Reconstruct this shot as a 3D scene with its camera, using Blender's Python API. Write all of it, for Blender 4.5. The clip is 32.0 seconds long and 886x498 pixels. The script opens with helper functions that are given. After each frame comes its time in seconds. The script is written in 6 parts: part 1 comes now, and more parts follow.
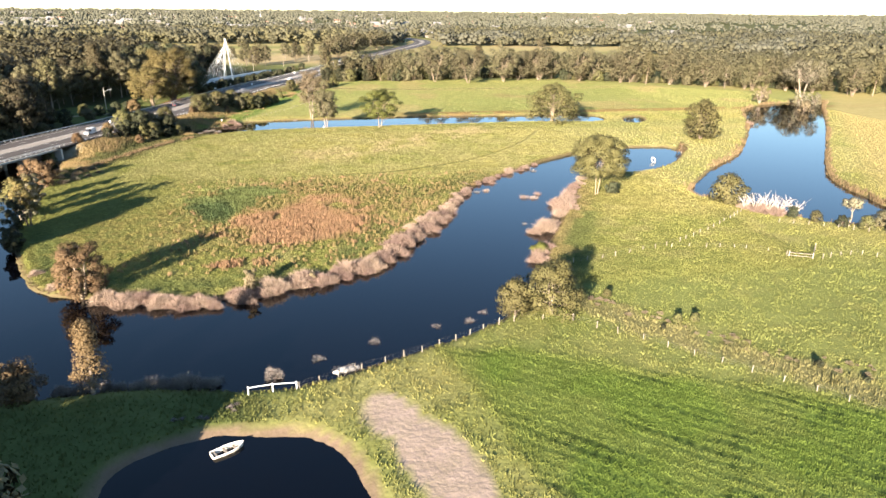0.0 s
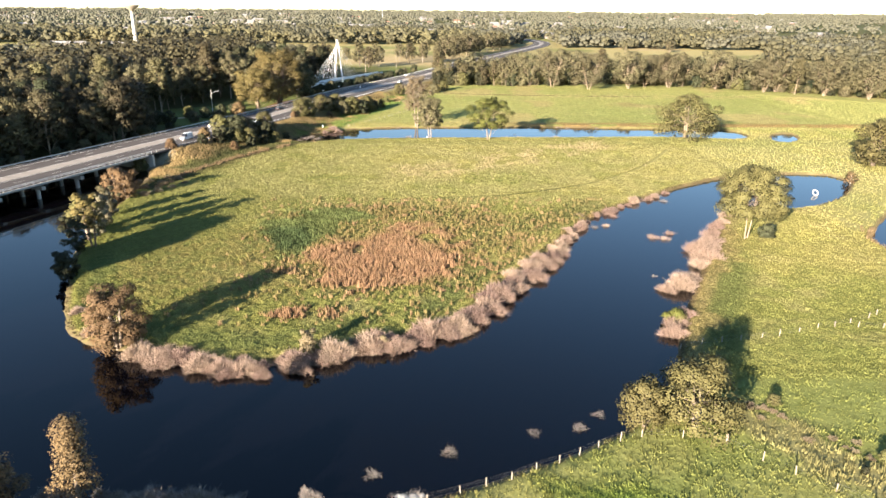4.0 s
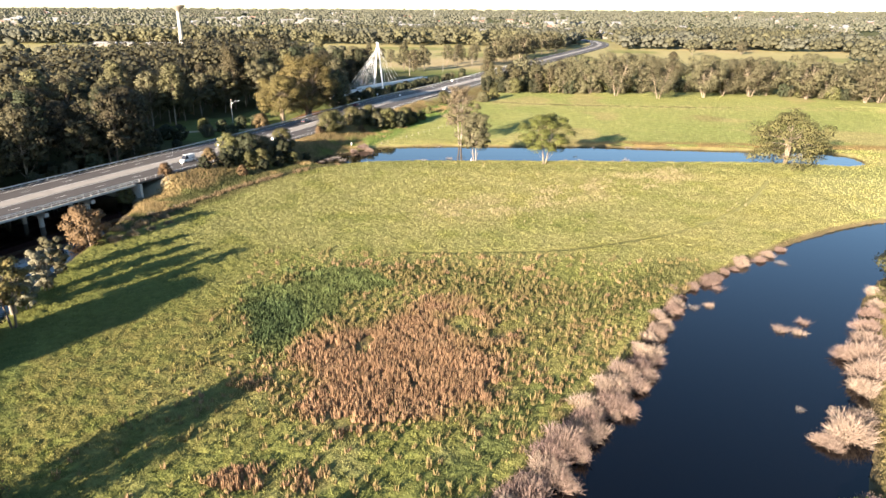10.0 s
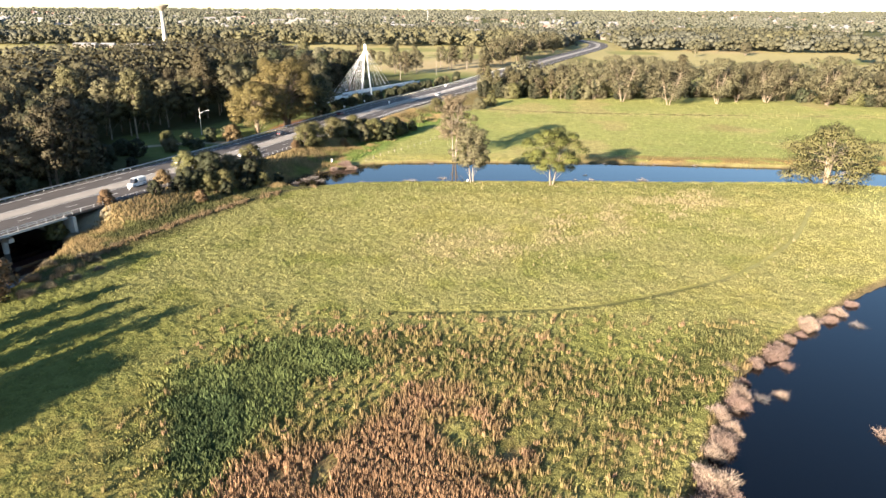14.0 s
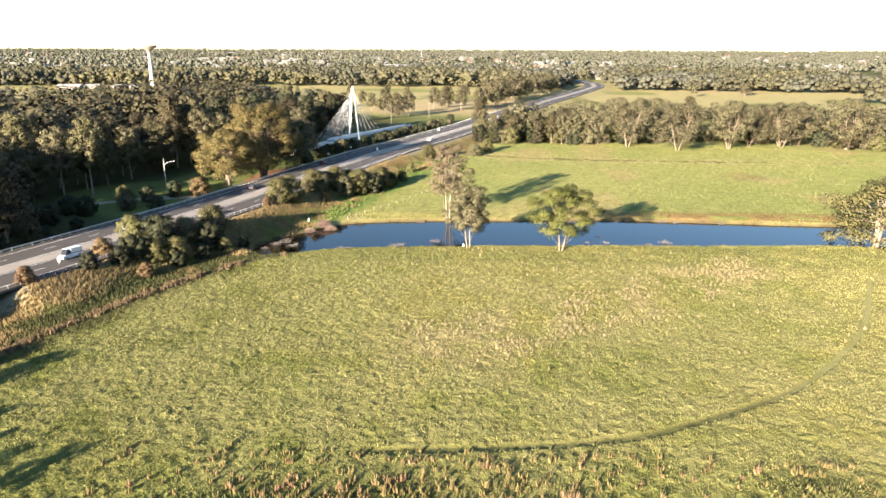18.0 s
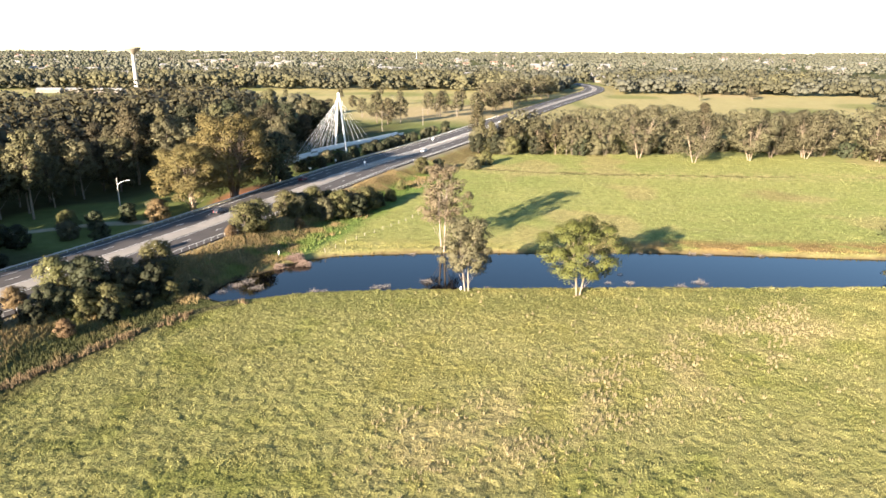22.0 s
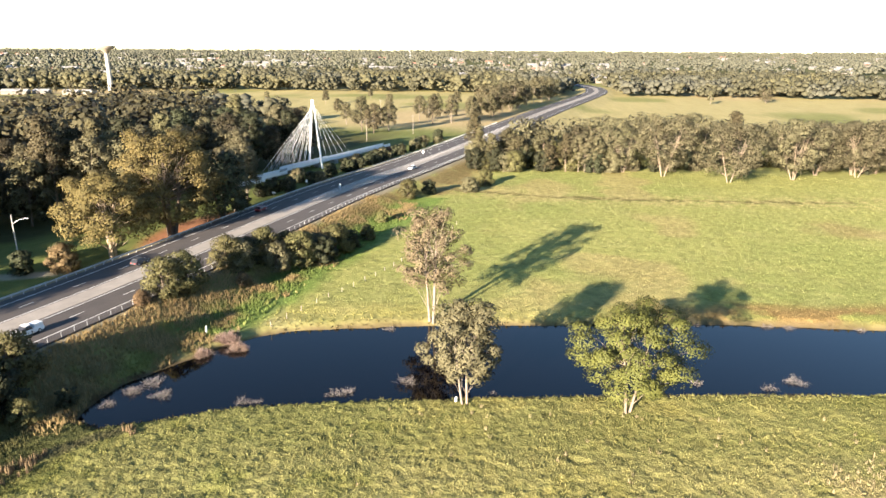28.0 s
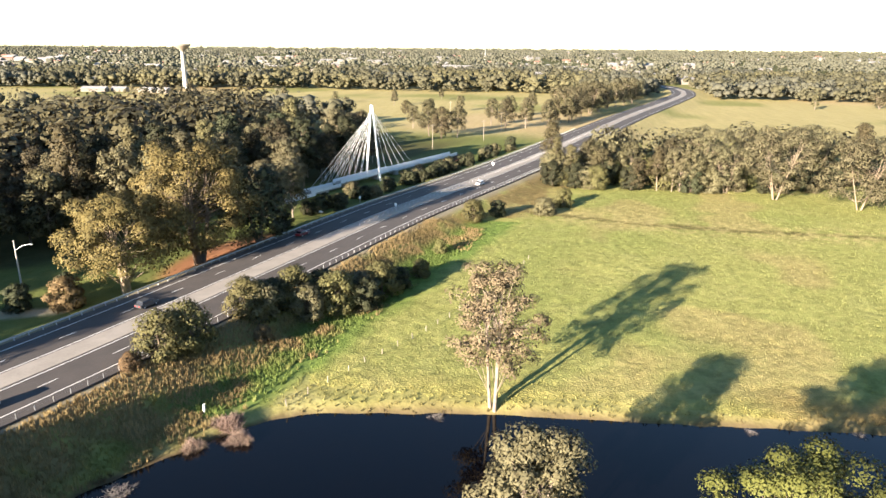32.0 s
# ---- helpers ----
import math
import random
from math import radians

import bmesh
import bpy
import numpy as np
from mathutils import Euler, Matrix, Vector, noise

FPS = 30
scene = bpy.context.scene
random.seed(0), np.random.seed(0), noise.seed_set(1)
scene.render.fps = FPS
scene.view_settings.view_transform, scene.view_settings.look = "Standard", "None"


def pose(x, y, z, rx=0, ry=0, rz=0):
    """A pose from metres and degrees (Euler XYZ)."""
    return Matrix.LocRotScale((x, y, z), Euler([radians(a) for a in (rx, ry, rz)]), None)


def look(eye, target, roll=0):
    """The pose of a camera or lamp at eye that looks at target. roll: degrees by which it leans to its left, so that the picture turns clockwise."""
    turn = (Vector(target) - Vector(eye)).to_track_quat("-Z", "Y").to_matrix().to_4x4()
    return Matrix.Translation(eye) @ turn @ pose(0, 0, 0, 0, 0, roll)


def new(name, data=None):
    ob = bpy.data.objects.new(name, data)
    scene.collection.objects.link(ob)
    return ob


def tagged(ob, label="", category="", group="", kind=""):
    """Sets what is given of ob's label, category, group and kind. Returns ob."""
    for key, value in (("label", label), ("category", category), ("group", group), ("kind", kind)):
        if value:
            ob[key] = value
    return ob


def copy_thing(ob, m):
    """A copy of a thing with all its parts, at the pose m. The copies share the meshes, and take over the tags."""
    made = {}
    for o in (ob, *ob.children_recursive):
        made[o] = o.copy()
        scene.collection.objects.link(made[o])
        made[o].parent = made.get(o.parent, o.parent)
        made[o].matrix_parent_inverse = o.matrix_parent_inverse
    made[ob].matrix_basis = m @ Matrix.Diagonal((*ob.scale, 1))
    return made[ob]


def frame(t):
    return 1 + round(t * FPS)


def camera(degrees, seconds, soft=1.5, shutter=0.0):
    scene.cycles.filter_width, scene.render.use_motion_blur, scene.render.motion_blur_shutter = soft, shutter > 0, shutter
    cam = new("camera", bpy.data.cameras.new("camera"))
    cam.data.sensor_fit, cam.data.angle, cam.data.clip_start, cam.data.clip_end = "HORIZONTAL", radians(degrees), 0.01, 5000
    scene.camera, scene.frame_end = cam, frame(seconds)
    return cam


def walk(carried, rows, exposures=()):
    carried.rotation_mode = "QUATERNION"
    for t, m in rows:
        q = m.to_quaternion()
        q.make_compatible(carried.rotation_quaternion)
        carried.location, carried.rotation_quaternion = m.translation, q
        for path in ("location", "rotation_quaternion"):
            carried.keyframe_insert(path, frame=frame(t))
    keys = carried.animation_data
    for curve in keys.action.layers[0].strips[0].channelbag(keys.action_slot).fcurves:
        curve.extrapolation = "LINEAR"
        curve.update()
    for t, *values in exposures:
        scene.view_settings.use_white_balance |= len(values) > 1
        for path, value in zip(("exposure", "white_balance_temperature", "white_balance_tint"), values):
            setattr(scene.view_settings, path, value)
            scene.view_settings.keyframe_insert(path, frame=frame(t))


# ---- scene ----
cam = camera(67.0, 32.0)
PATH = [
    (0, (-4.184, -4.714, 49.757), (-3.833, -2.864, 49.083), 0.5),
    (0.5, (-3.5, -1.149, 49.778), (-3.168, 0.705, 49.104), 0.6),
    (1, (-2.689, 2.386, 49.769), (-2.397, 4.247, 49.096), 0.5),
    (2, (-1.235, 9.677, 49.776), (-1.028, 11.549, 49.102), 0.6),
    (3, (-0.14, 17.022, 49.708), (-0.019, 18.901, 49.033), 0.5),
    (4, (0.894, 24.285, 49.731), (0.927, 26.167, 49.055), 0.5),
    (4.5, (1.455, 27.916, 49.753), (1.443, 29.798, 49.076), 0.5),
    (6.5, (2.585, 42.516, 49.808), (2.465, 44.394, 49.13), 0.4),
    (7, (2.681, 46.259, 49.785), (2.56, 48.137, 49.106), 0.4),
    (8, (2.665, 53.742, 49.71), (2.548, 55.619, 49.031), 0.3),
    (9, (2.662, 61.387, 49.672), (2.549, 63.264, 48.993), 0.3),
    (10, (2.515, 69.272, 49.635), (2.405, 71.15, 48.956), 0.3),
    (11, (2.332, 77.079, 49.573), (2.226, 78.957, 48.893), 0.3),
    (12, (1.971, 84.782, 49.487), (1.869, 86.66, 48.807), 0.3),
    (13, (1.571, 92.317, 49.329), (1.473, 94.195, 48.649), 0.3),
    (14, (1.327, 99.86, 49.258), (1.233, 101.739, 48.579), 0.3),
    (16.5, (0.895, 118.378, 49.347), (0.808, 120.283, 48.745), 0.2),
    (17, (0.768, 122.112, 49.365), (0.682, 124.021, 48.777), 0.2),
    (18, (0.415, 129.557, 49.371), (0.335, 131.471, 48.795), 0.2),
    (19, (0.058, 137.018, 49.44), (-0.018, 138.933, 48.868), 0.2),
    (20, (-0.017, 144.533, 49.511), (-0.09, 146.447, 48.939), 0.2),
    (21, (-0.122, 152.128, 49.568), (-0.192, 154.043, 48.996), 0.2),
    (22, (-0.247, 159.864, 49.663), (-0.315, 161.78, 49.092), 0.2),
    (23, (-0.344, 167.625, 49.756), (-0.409, 169.541, 49.185), 0.2),
    (24, (-0.403, 175.541, 49.841), (-0.465, 177.456, 49.27), 0.3),
    (25, (-0.487, 183.456, 49.893), (-0.547, 185.372, 49.32), 0.2),
    (25.5, (-0.54, 187.396, 49.899), (-0.598, 189.311, 49.327), 0.2),
    (27.5, (-0.734, 203.18, 50.071), (-0.788, 205.096, 49.498), 0.3),
    (28, (-0.821, 207.029, 50.077), (-0.873, 208.945, 49.503), 0.3),
    (29, (-1.052, 214.867, 50.133), (-1.101, 216.782, 49.559), 0.3),
    (29.5, (-1.25, 218.81, 50.168), (-1.298, 220.725, 49.593), 0.3),
    (30, (-1.331, 222.835, 50.249), (-1.414, 224.748, 49.672), 0.3),
    (30.5, (-1.26, 226.892, 50.394), (-1.463, 228.796, 49.817), 0.2),
    (31, (-1.231, 230.911, 50.53), (-1.49, 232.809, 49.952), 0.2),
    (31.5, (-1.4, 234.835, 50.604), (-1.661, 236.731, 50.025), 0.3),
    (32, (-1.744, 238.749, 50.635), (-2.002, 240.646, 50.055), 0.4),
]
walk(cam, [(t, look(eye, target, roll)) for t, eye, target, roll in PATH], exposures=((0, 2.6), (32, 2.6)))

# ---- light ----
SUN_EL, SUN_DIR = radians(14.2), Vector((-0.515, -0.857, 0.0))
world = bpy.data.worlds.new("world")
scene.world = world
world.use_nodes = True
wn = world.node_tree.nodes
sky = wn.new("ShaderNodeTexSky")
sky.sky_type = "NISHITA"
sky.sun_disc = False
sky.sun_elevation = SUN_EL
sky.sun_rotation = math.atan2(SUN_DIR.x, SUN_DIR.y)
sky.air_density, sky.dust_density, sky.ozone_density = 0.88, 0.05, 2.0
wn["Background"].inputs["Strength"].default_value = 0.055
veil = wn.new("ShaderNodeHueSaturation")
veil.inputs["Saturation"].default_value = 1.05
world.node_tree.links.new(sky.outputs["Color"], veil.inputs["Color"])
world.node_tree.links.new(veil.outputs["Color"], wn["Background"].inputs["Color"])
sun = new("sun", bpy.data.lights.new("sun", "SUN"))
sun.data.energy, sun.data.angle, sun.data.color = 5.0, radians(0.5), (1.0, 0.852, 0.69)
sun.matrix_world = look(SUN_DIR * 100 + Vector((0, 0, 100 * math.tan(SUN_EL))), (0, 0, 0))
rnd = random.Random(11)


# ---- materials ----
def material(name, color, rough=0.85, second=None, scale=1.0, bump=0.3, metal=0.0, detail=6.0, spec=0.3, fine=8.0,
             attribute="", vary=0.0, bump_scale=6.0, translucent=0.0, outward=False, facing=0.0):
    """Two-scale noise between two colours, or a colour attribute with grain on top."""
    m = bpy.data.materials.new(name)
    m.use_nodes = True
    n, li = m.node_tree.nodes, m.node_tree.links
    b = n["Principled BSDF"]
    b.inputs["Roughness"].default_value, b.inputs["Metallic"].default_value = rough, metal
    b.inputs["Specular IOR Level"].default_value = spec
    geo = n.new("ShaderNodeNewGeometry")
    big, small = n.new("ShaderNodeTexNoise"), n.new("ShaderNodeTexNoise")
    for t, s in ((big, scale), (small, scale * fine)):
        t.inputs["Scale"].default_value, t.inputs["Detail"].default_value = s, detail
        li.new(geo.outputs["Position"], t.inputs["Vector"])
    mix = n.new("ShaderNodeMix")
    mix.data_type = "RGBA"
    ramp = n.new("ShaderNodeMapRange")
    ramp.inputs["From Min"].default_value, ramp.inputs["From Max"].default_value = 0.36, 0.64
    add = n.new("ShaderNodeMath")
    add.operation = "MULTIPLY_ADD"
    add.inputs[1].default_value, add.inputs[2].default_value = 0.45, 0.0
    li.new(small.outputs["Fac"], add.inputs[0])
    both = n.new("ShaderNodeMath")
    both.operation = "MULTIPLY_ADD"
    both.inputs[1].default_value = 0.55
    li.new(big.outputs["Fac"], both.inputs[0])
    li.new(add.outputs[0], both.inputs[2])
    li.new(both.outputs[0], ramp.inputs["Value"])
    li.new(ramp.outputs["Result"], mix.inputs["Factor"])
    second = second or tuple(0.7 * c for c in color)
    if attribute:
        at = n.new("ShaderNodeVertexColor")
        at.layer_name = attribute
        dark = n.new("ShaderNodeMix")
        dark.data_type, dark.blend_type = "RGBA", "MULTIPLY"
        dark.inputs["Factor"].default_value = 1.0
        li.new(at.outputs["Color"], dark.inputs["A"])
        mix.inputs["A"].default_value, mix.inputs["B"].default_value = (*color, 1), (*second, 1)
        li.new(mix.outputs["Result"], dark.inputs["B"])
        out = dark.outputs["Result"]
    else:
        mix.inputs["A"].default_value, mix.inputs["B"].default_value = (*color, 1), (*second, 1)
        out = mix.outputs["Result"]
    if vary:
        oi, hsv = n.new("ShaderNodeObjectInfo"), n.new("ShaderNodeHueSaturation")
        r1, r2 = n.new("ShaderNodeMapRange"), n.new("ShaderNodeMapRange")
        r1.inputs["To Min"].default_value, r1.inputs["To Max"].default_value = 1 - vary, 1 + vary
        r2.inputs["To Min"].default_value, r2.inputs["To Max"].default_value = 0.5 - vary * 0.06, 0.5 + vary * 0.06
        li.new(oi.outputs["Random"], r1.inputs["Value"])
        li.new(oi.outputs["Random"], r2.inputs["Value"])
        li.new(r1.outputs["Result"], hsv.inputs["Value"])
        li.new(r2.outputs["Result"], hsv.inputs["Hue"])
        li.new(out, hsv.inputs["Color"])
        out = hsv.outputs["Color"]
    li.new(out, b.inputs["Base Color"])
    if bump:
        bn, bt = n.new("ShaderNodeBump"), n.new("ShaderNodeTexNoise")
        bt.inputs["Scale"].default_value, bt.inputs["Detail"].default_value = bump_scale, 5
        li.new(geo.outputs["Position"], bt.inputs["Vector"])
        bn.inputs["Strength"].default_value, bn.inputs["Distance"].default_value = bump, 0.3
        li.new(bt.outputs["Fac"], bn.inputs["Height"])
        li.new(bn.outputs["Normal"], b.inputs["Normal"])
    if outward:
        na, nt = n.new("ShaderNodeAttribute"), n.new("ShaderNodeVectorTransform")
        na.attribute_name, nt.vector_type, nt.convert_from, nt.convert_to = "outward", "NORMAL", "OBJECT", "WORLD"
        li.new(na.outputs["Vector"], nt.inputs["Vector"])
        nrm = nt.outputs["Vector"]
        if facing:
            sc, ad, no = n.new("ShaderNodeVectorMath"), n.new("ShaderNodeVectorMath"), n.new("ShaderNodeVectorMath")
            sc.operation, ad.operation, no.operation = "SCALE", "ADD", "NORMALIZE"
            sc.inputs["Scale"].default_value = facing
            li.new(geo.outputs["Normal"], sc.inputs[0])
            li.new(nrm, ad.inputs[0])
            li.new(sc.outputs[0], ad.inputs[1])
            li.new(ad.outputs[0], no.inputs[0])
            nrm = no.outputs[0]
        li.new(nrm, b.inputs["Normal"])
    if translucent:
        tr, ms = n.new("ShaderNodeBsdfTranslucent"), n.new("ShaderNodeMixShader")
        ms.inputs["Fac"].default_value = translucent
        li.new(out, tr.inputs["Color"])
        if outward:
            li.new(nrm, tr.inputs["Normal"])
        li.new(b.outputs[0], ms.inputs[1])
        li.new(tr.outputs[0], ms.inputs[2])
        li.new(ms.outputs[0], n["Material Output"].inputs["Surface"])
    return m


GROUND = material("ground_cover", (1, 1, 1), 0.95, (0.80, 0.83, 0.74), 0.35, 0.4, attribute="cover", spec=0.05, bump_scale=1.3)
TUFT = material("grass_blades", (1.06, 1.03, 0.97), 0.8, (0.74, 0.76, 0.68), 0.5, 0, attribute="cover", spec=0.06, translucent=0.25, outward=True, facing=0.9)
WEED = material("weed_stems", (1.03, 1.0, 0.98), 0.85, (0.74, 0.74, 0.7), 0.5, 0, attribute="cover", spec=0.06, translucent=0.25, outward=True, facing=1.6)
SWARD = material("matted_grass", (1.05, 1.02, 0.92), 0.9, (0.76, 0.8, 0.66), 0.9, 0.7, attribute="cover", spec=0.05, bump_scale=2.6, fine=5.0)
WATER = material("still_water", (0.0008, 0.0009, 0.0018), 0.03, (0.0012, 0.001, 0.0014), 0.05, 0.012, spec=0.5, bump_scale=1.2)
WATER.node_tree.nodes["Principled BSDF"].inputs["IOR"].default_value = 1.3
ASPHALT = material("asphalt", (0.078, 0.067, 0.06), 0.85, (0.058, 0.051, 0.047), 0.25, 0.15, fine=20)
CONCRETE = material("concrete", (0.42, 0.40, 0.36), 0.85, (0.30, 0.29, 0.26), 0.5, 0.2, fine=10)
MEDIAN = material("pale_median_concrete", (0.31, 0.275, 0.235), 0.85, (0.235, 0.21, 0.18), 0.3, 0.15, fine=14)
LINE = material("white_road_paint", (0.75, 0.74, 0.70), 0.6, (0.6, 0.58, 0.54), 1.5, 0)
STEEL = material("galvanised_steel", (0.55, 0.56, 0.57), 0.45, (0.42, 0.43, 0.44), 1.0, 0, metal=0.6)
WHITE = material("white_paint", (0.8, 0.8, 0.78), 0.45, (0.7, 0.7, 0.68), 0.8, 0.05)
TIMBER = material("weathered_timber", (0.29, 0.25, 0.2), 0.9, (0.21, 0.18, 0.145), 2.0, 0.3)
BARK = material("pale_gum_bark", (0.27, 0.22, 0.175), 0.85, (0.17, 0.135, 0.1), 1.2, 0.3)
BARK_M = material("brown_gum_bark", (0.27, 0.21, 0.15), 0.85, (0.17, 0.13, 0.09), 1.2, 0.3)
BARK_D = material("dark_bark", (0.16, 0.12, 0.09), 0.9, (0.09, 0.07, 0.05), 1.2, 0.3)


def leaf_material(name, c, c2, vary=0.15, tr=0.2, outward=True):
    return material(name, c, 0.7, c2, 0.45, 0, vary=vary, spec=0.15, fine=6, translucent=tr, outward=outward)


LEAF_GUM = leaf_material("grey_green_gum_leaves", (0.165, 0.147, 0.08), (0.1, 0.09, 0.05))
LEAF_OLIVE = leaf_material("olive_leaves", (0.148, 0.132, 0.052), (0.085, 0.078, 0.031))
LEAF_GREEN = leaf_material("yellow_green_leaves", (0.155, 0.165, 0.042), (0.08, 0.092, 0.026))
LEAF_DARK = leaf_material("dark_green_leaves", (0.056, 0.059, 0.031), (0.03, 0.033, 0.017), 0.3, 0.1)
LEAF_SHRUB = leaf_material("green_olive_shrub_leaves", (0.165, 0.152, 0.062), (0.09, 0.088, 0.036), 0.25)
LEAF_WOOD = leaf_material("dull_dark_gum_leaves", (0.1, 0.086, 0.046), (0.05, 0.044, 0.025), 0.3, 0.1)
LEAF_TAN = leaf_material("sparse_brownish_leaves", (0.24, 0.19, 0.115), (0.15, 0.118, 0.07))
LEAF_RUST = leaf_material("rusty_olive_leaves", (0.19, 0.125, 0.065), (0.11, 0.075, 0.04))
LEAF_FAR = leaf_material("dull_grey_olive_leaves", (0.22, 0.2, 0.13), (0.16, 0.147, 0.097))
LEAF_GOLD = leaf_material("golden_olive_leaves", (0.175, 0.13, 0.05), (0.09, 0.075, 0.03))
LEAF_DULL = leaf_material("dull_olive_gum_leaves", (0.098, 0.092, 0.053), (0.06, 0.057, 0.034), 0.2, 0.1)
# greyer green: haze of the distance is put into the leaf colour
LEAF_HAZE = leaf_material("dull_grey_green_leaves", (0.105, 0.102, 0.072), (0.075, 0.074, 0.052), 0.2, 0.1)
LEAF_BRONZE = leaf_material("bronze_green_gum_leaves", (0.13, 0.112, 0.055), (0.066, 0.058, 0.03), 0.3, 0.1)
TWIG = leaf_material("pale_pinkish_dry_twigs", (0.29, 0.208, 0.162), (0.19, 0.138, 0.11), 0.24, 0.05, False)
TWIG_G = leaf_material("grey_bare_twigs", (0.23, 0.2, 0.175), (0.15, 0.13, 0.115), 0.12, 0.05, False)


# ---- mesh helpers ----
def mesh_np(name, verts, faces, mat, colors=None, smooth=False, outward=None):
    """A mesh from arrays: faces is one (n, 3) or (n, 4) array."""
    verts, faces = np.asarray(verts, np.float32), np.asarray(faces, np.int32)
    k = faces.shape[1]
    me = bpy.data.meshes.new(name)
    me.vertices.add(len(verts))
    me.vertices.foreach_set("co", verts.ravel())
    me.loops.add(faces.size)
    me.loops.foreach_set("vertex_index", faces.ravel())
    me.polygons.add(len(faces))
    me.polygons.foreach_set("loop_start", np.arange(0, faces.size, k, dtype=np.int32))
    me.polygons.foreach_set("use_smooth", np.full(len(faces), smooth))
    me.update(calc_edges=True)
    if colors is not None:
        a = me.color_attributes.new("cover", "FLOAT_COLOR", "POINT")
        a.data.foreach_set("color", np.c_[colors, np.ones(len(colors))].astype(np.float32).ravel())
    if outward is not None:
        a = me.attributes.new("outward", "FLOAT_VECTOR", "POINT")
        a.data.foreach_set("vector", np.asarray(outward, np.float32).ravel())
    me.materials.append(mat)
    return me


def part(name, bm, mat, parent=None, label=""):
    """A bmesh or mesh as one object, under a thing where there is one."""
    if isinstance(bm, bmesh.types.BMesh):
        me = bpy.data.meshes.new(name)
        bm.to_mesh(me)
        bm.free()
        me.materials.append(mat)
    else:
        me = bm
    ob = new(name, me)
    ob.parent = parent
    return tagged(ob, label)


def thing(name, m, label, category, group="", kind=""):
    ob = new(name)
    ob.empty_display_size = 0.1
    ob.matrix_basis = m
    return tagged(ob, label, category, group, kind)


def box(bm, size, at=(0, 0, 0), rz=0.0, bevel=0.0):
    m = Matrix.Translation(at) @ Matrix.Rotation(rz, 4, "Z") @ Matrix.Diagonal((*size, 1))
    r = bmesh.ops.create_cube(bm, size=1, matrix=m)
    if bevel:
        es = list({e for v in r["verts"] for e in v.link_edges})
        bmesh.ops.bevel(bm, geom=es, offset=bevel, segments=2, affect="EDGES")


def tube(pts, radii, sides=6):
    """Verts and quads of a tapered tube along points."""
    pts = [Vector(p) for p in pts]
    vs, fs = [], []
    for i, p in enumerate(pts):
        d = (pts[min(i + 1, len(pts) - 1)] - pts[max(i - 1, 0)]).normalized()
        a = d.orthogonal().normalized()
        b = d.cross(a)
        for k in range(sides):
            w = 2 * math.pi * k / sides
            vs.append(p + (a * math.cos(w) + b * math.sin(w)) * radii[i])
    for i in range(len(pts) - 1):
        for k in range(sides):
            k2 = (k + 1) % sides
            fs.append((i * sides + k, i * sides + k2, (i + 1) * sides + k2, (i + 1) * sides + k))
    return vs, fs


def tube_mesh(name, parts, mat):
    vs, fs = [], []
    for v, q in parts:
        o = len(vs)
        vs += [tuple(p) for p in v]
        fs += [tuple(i + o for i in face) for face in q]
    return mesh_np(name, np.array(vs), np.array(fs), mat, smooth=True)


def spline(pts, step):
    """Catmull-Rom points along a plan line."""
    p = np.array(pts, float)
    p = np.vstack([2 * p[0] - p[1], p, 2 * p[-1] - p[-2]])
    out = []
    for i in range(1, len(p) - 2):
        a, b, c, d = p[i - 1], p[i], p[i + 1], p[i + 2]
        n = max(1, int(np.linalg.norm(c - b) / step))
        for t in np.arange(n) / n:
            out.append(0.5 * (2 * b + (c - a) * t + (2 * a - 5 * b + 4 * c - d) * t * t + (3 * b - a - 3 * c + d) * t ** 3))
    return np.array(out + [p[-2]])


def ring(pts, step=4.0):
    p = list(pts)
    q = spline(p[-2:] + p + p[:3], step)
    a = np.array(p[0], float)
    b = [i for i in range(len(q)) if np.hypot(*(q[i] - a)) < 1e-6]
    return q[b[0]:b[1]]


def dist_line(x, y, line):
    """Distance to a polyline and the index of the nearest segment."""
    best, idx = np.full(x.shape, 1e9), np.zeros(x.shape, int)
    side = np.zeros(x.shape)
    for i in range(len(line) - 1):
        (ax, ay), (bx, by) = line[i], line[i + 1]
        dx, dy = bx - ax, by - ay
        t = np.clip(((x - ax) * dx + (y - ay) * dy) / (dx * dx + dy * dy + 1e-9), 0, 1)
        d = np.hypot(x - ax - t * dx, y - ay - t * dy)
        near = d < best
        best[near], idx[near] = d[near], i
        side[near] = np.sign(dx * (y - ay) - dy * (x - ax))[near]
    return best, idx, side


def sdist(x, y, poly):
    """Signed distance to a closed outline: negative inside."""
    d, _, _ = dist_line(x, y, np.vstack([poly, poly[:1]]))
    inside = np.zeros(x.shape, bool)
    n = len(poly)
    for i in range(n):
        (ax, ay), (bx, by) = poly[i], poly[(i + 1) % n]
        if ay == by:
            continue
        c = (ay > y) != (by > y)
        inside ^= c & (x < (bx - ax) * (y - ay) / (by - ay) + ax)
    return np.where(inside, -d, d)


def hash2(ix, iy, seed):
    h = np.sin(ix * 127.1 + iy * 311.7 + seed * 74.7) * 43758.5453
    return h - np.floor(h)


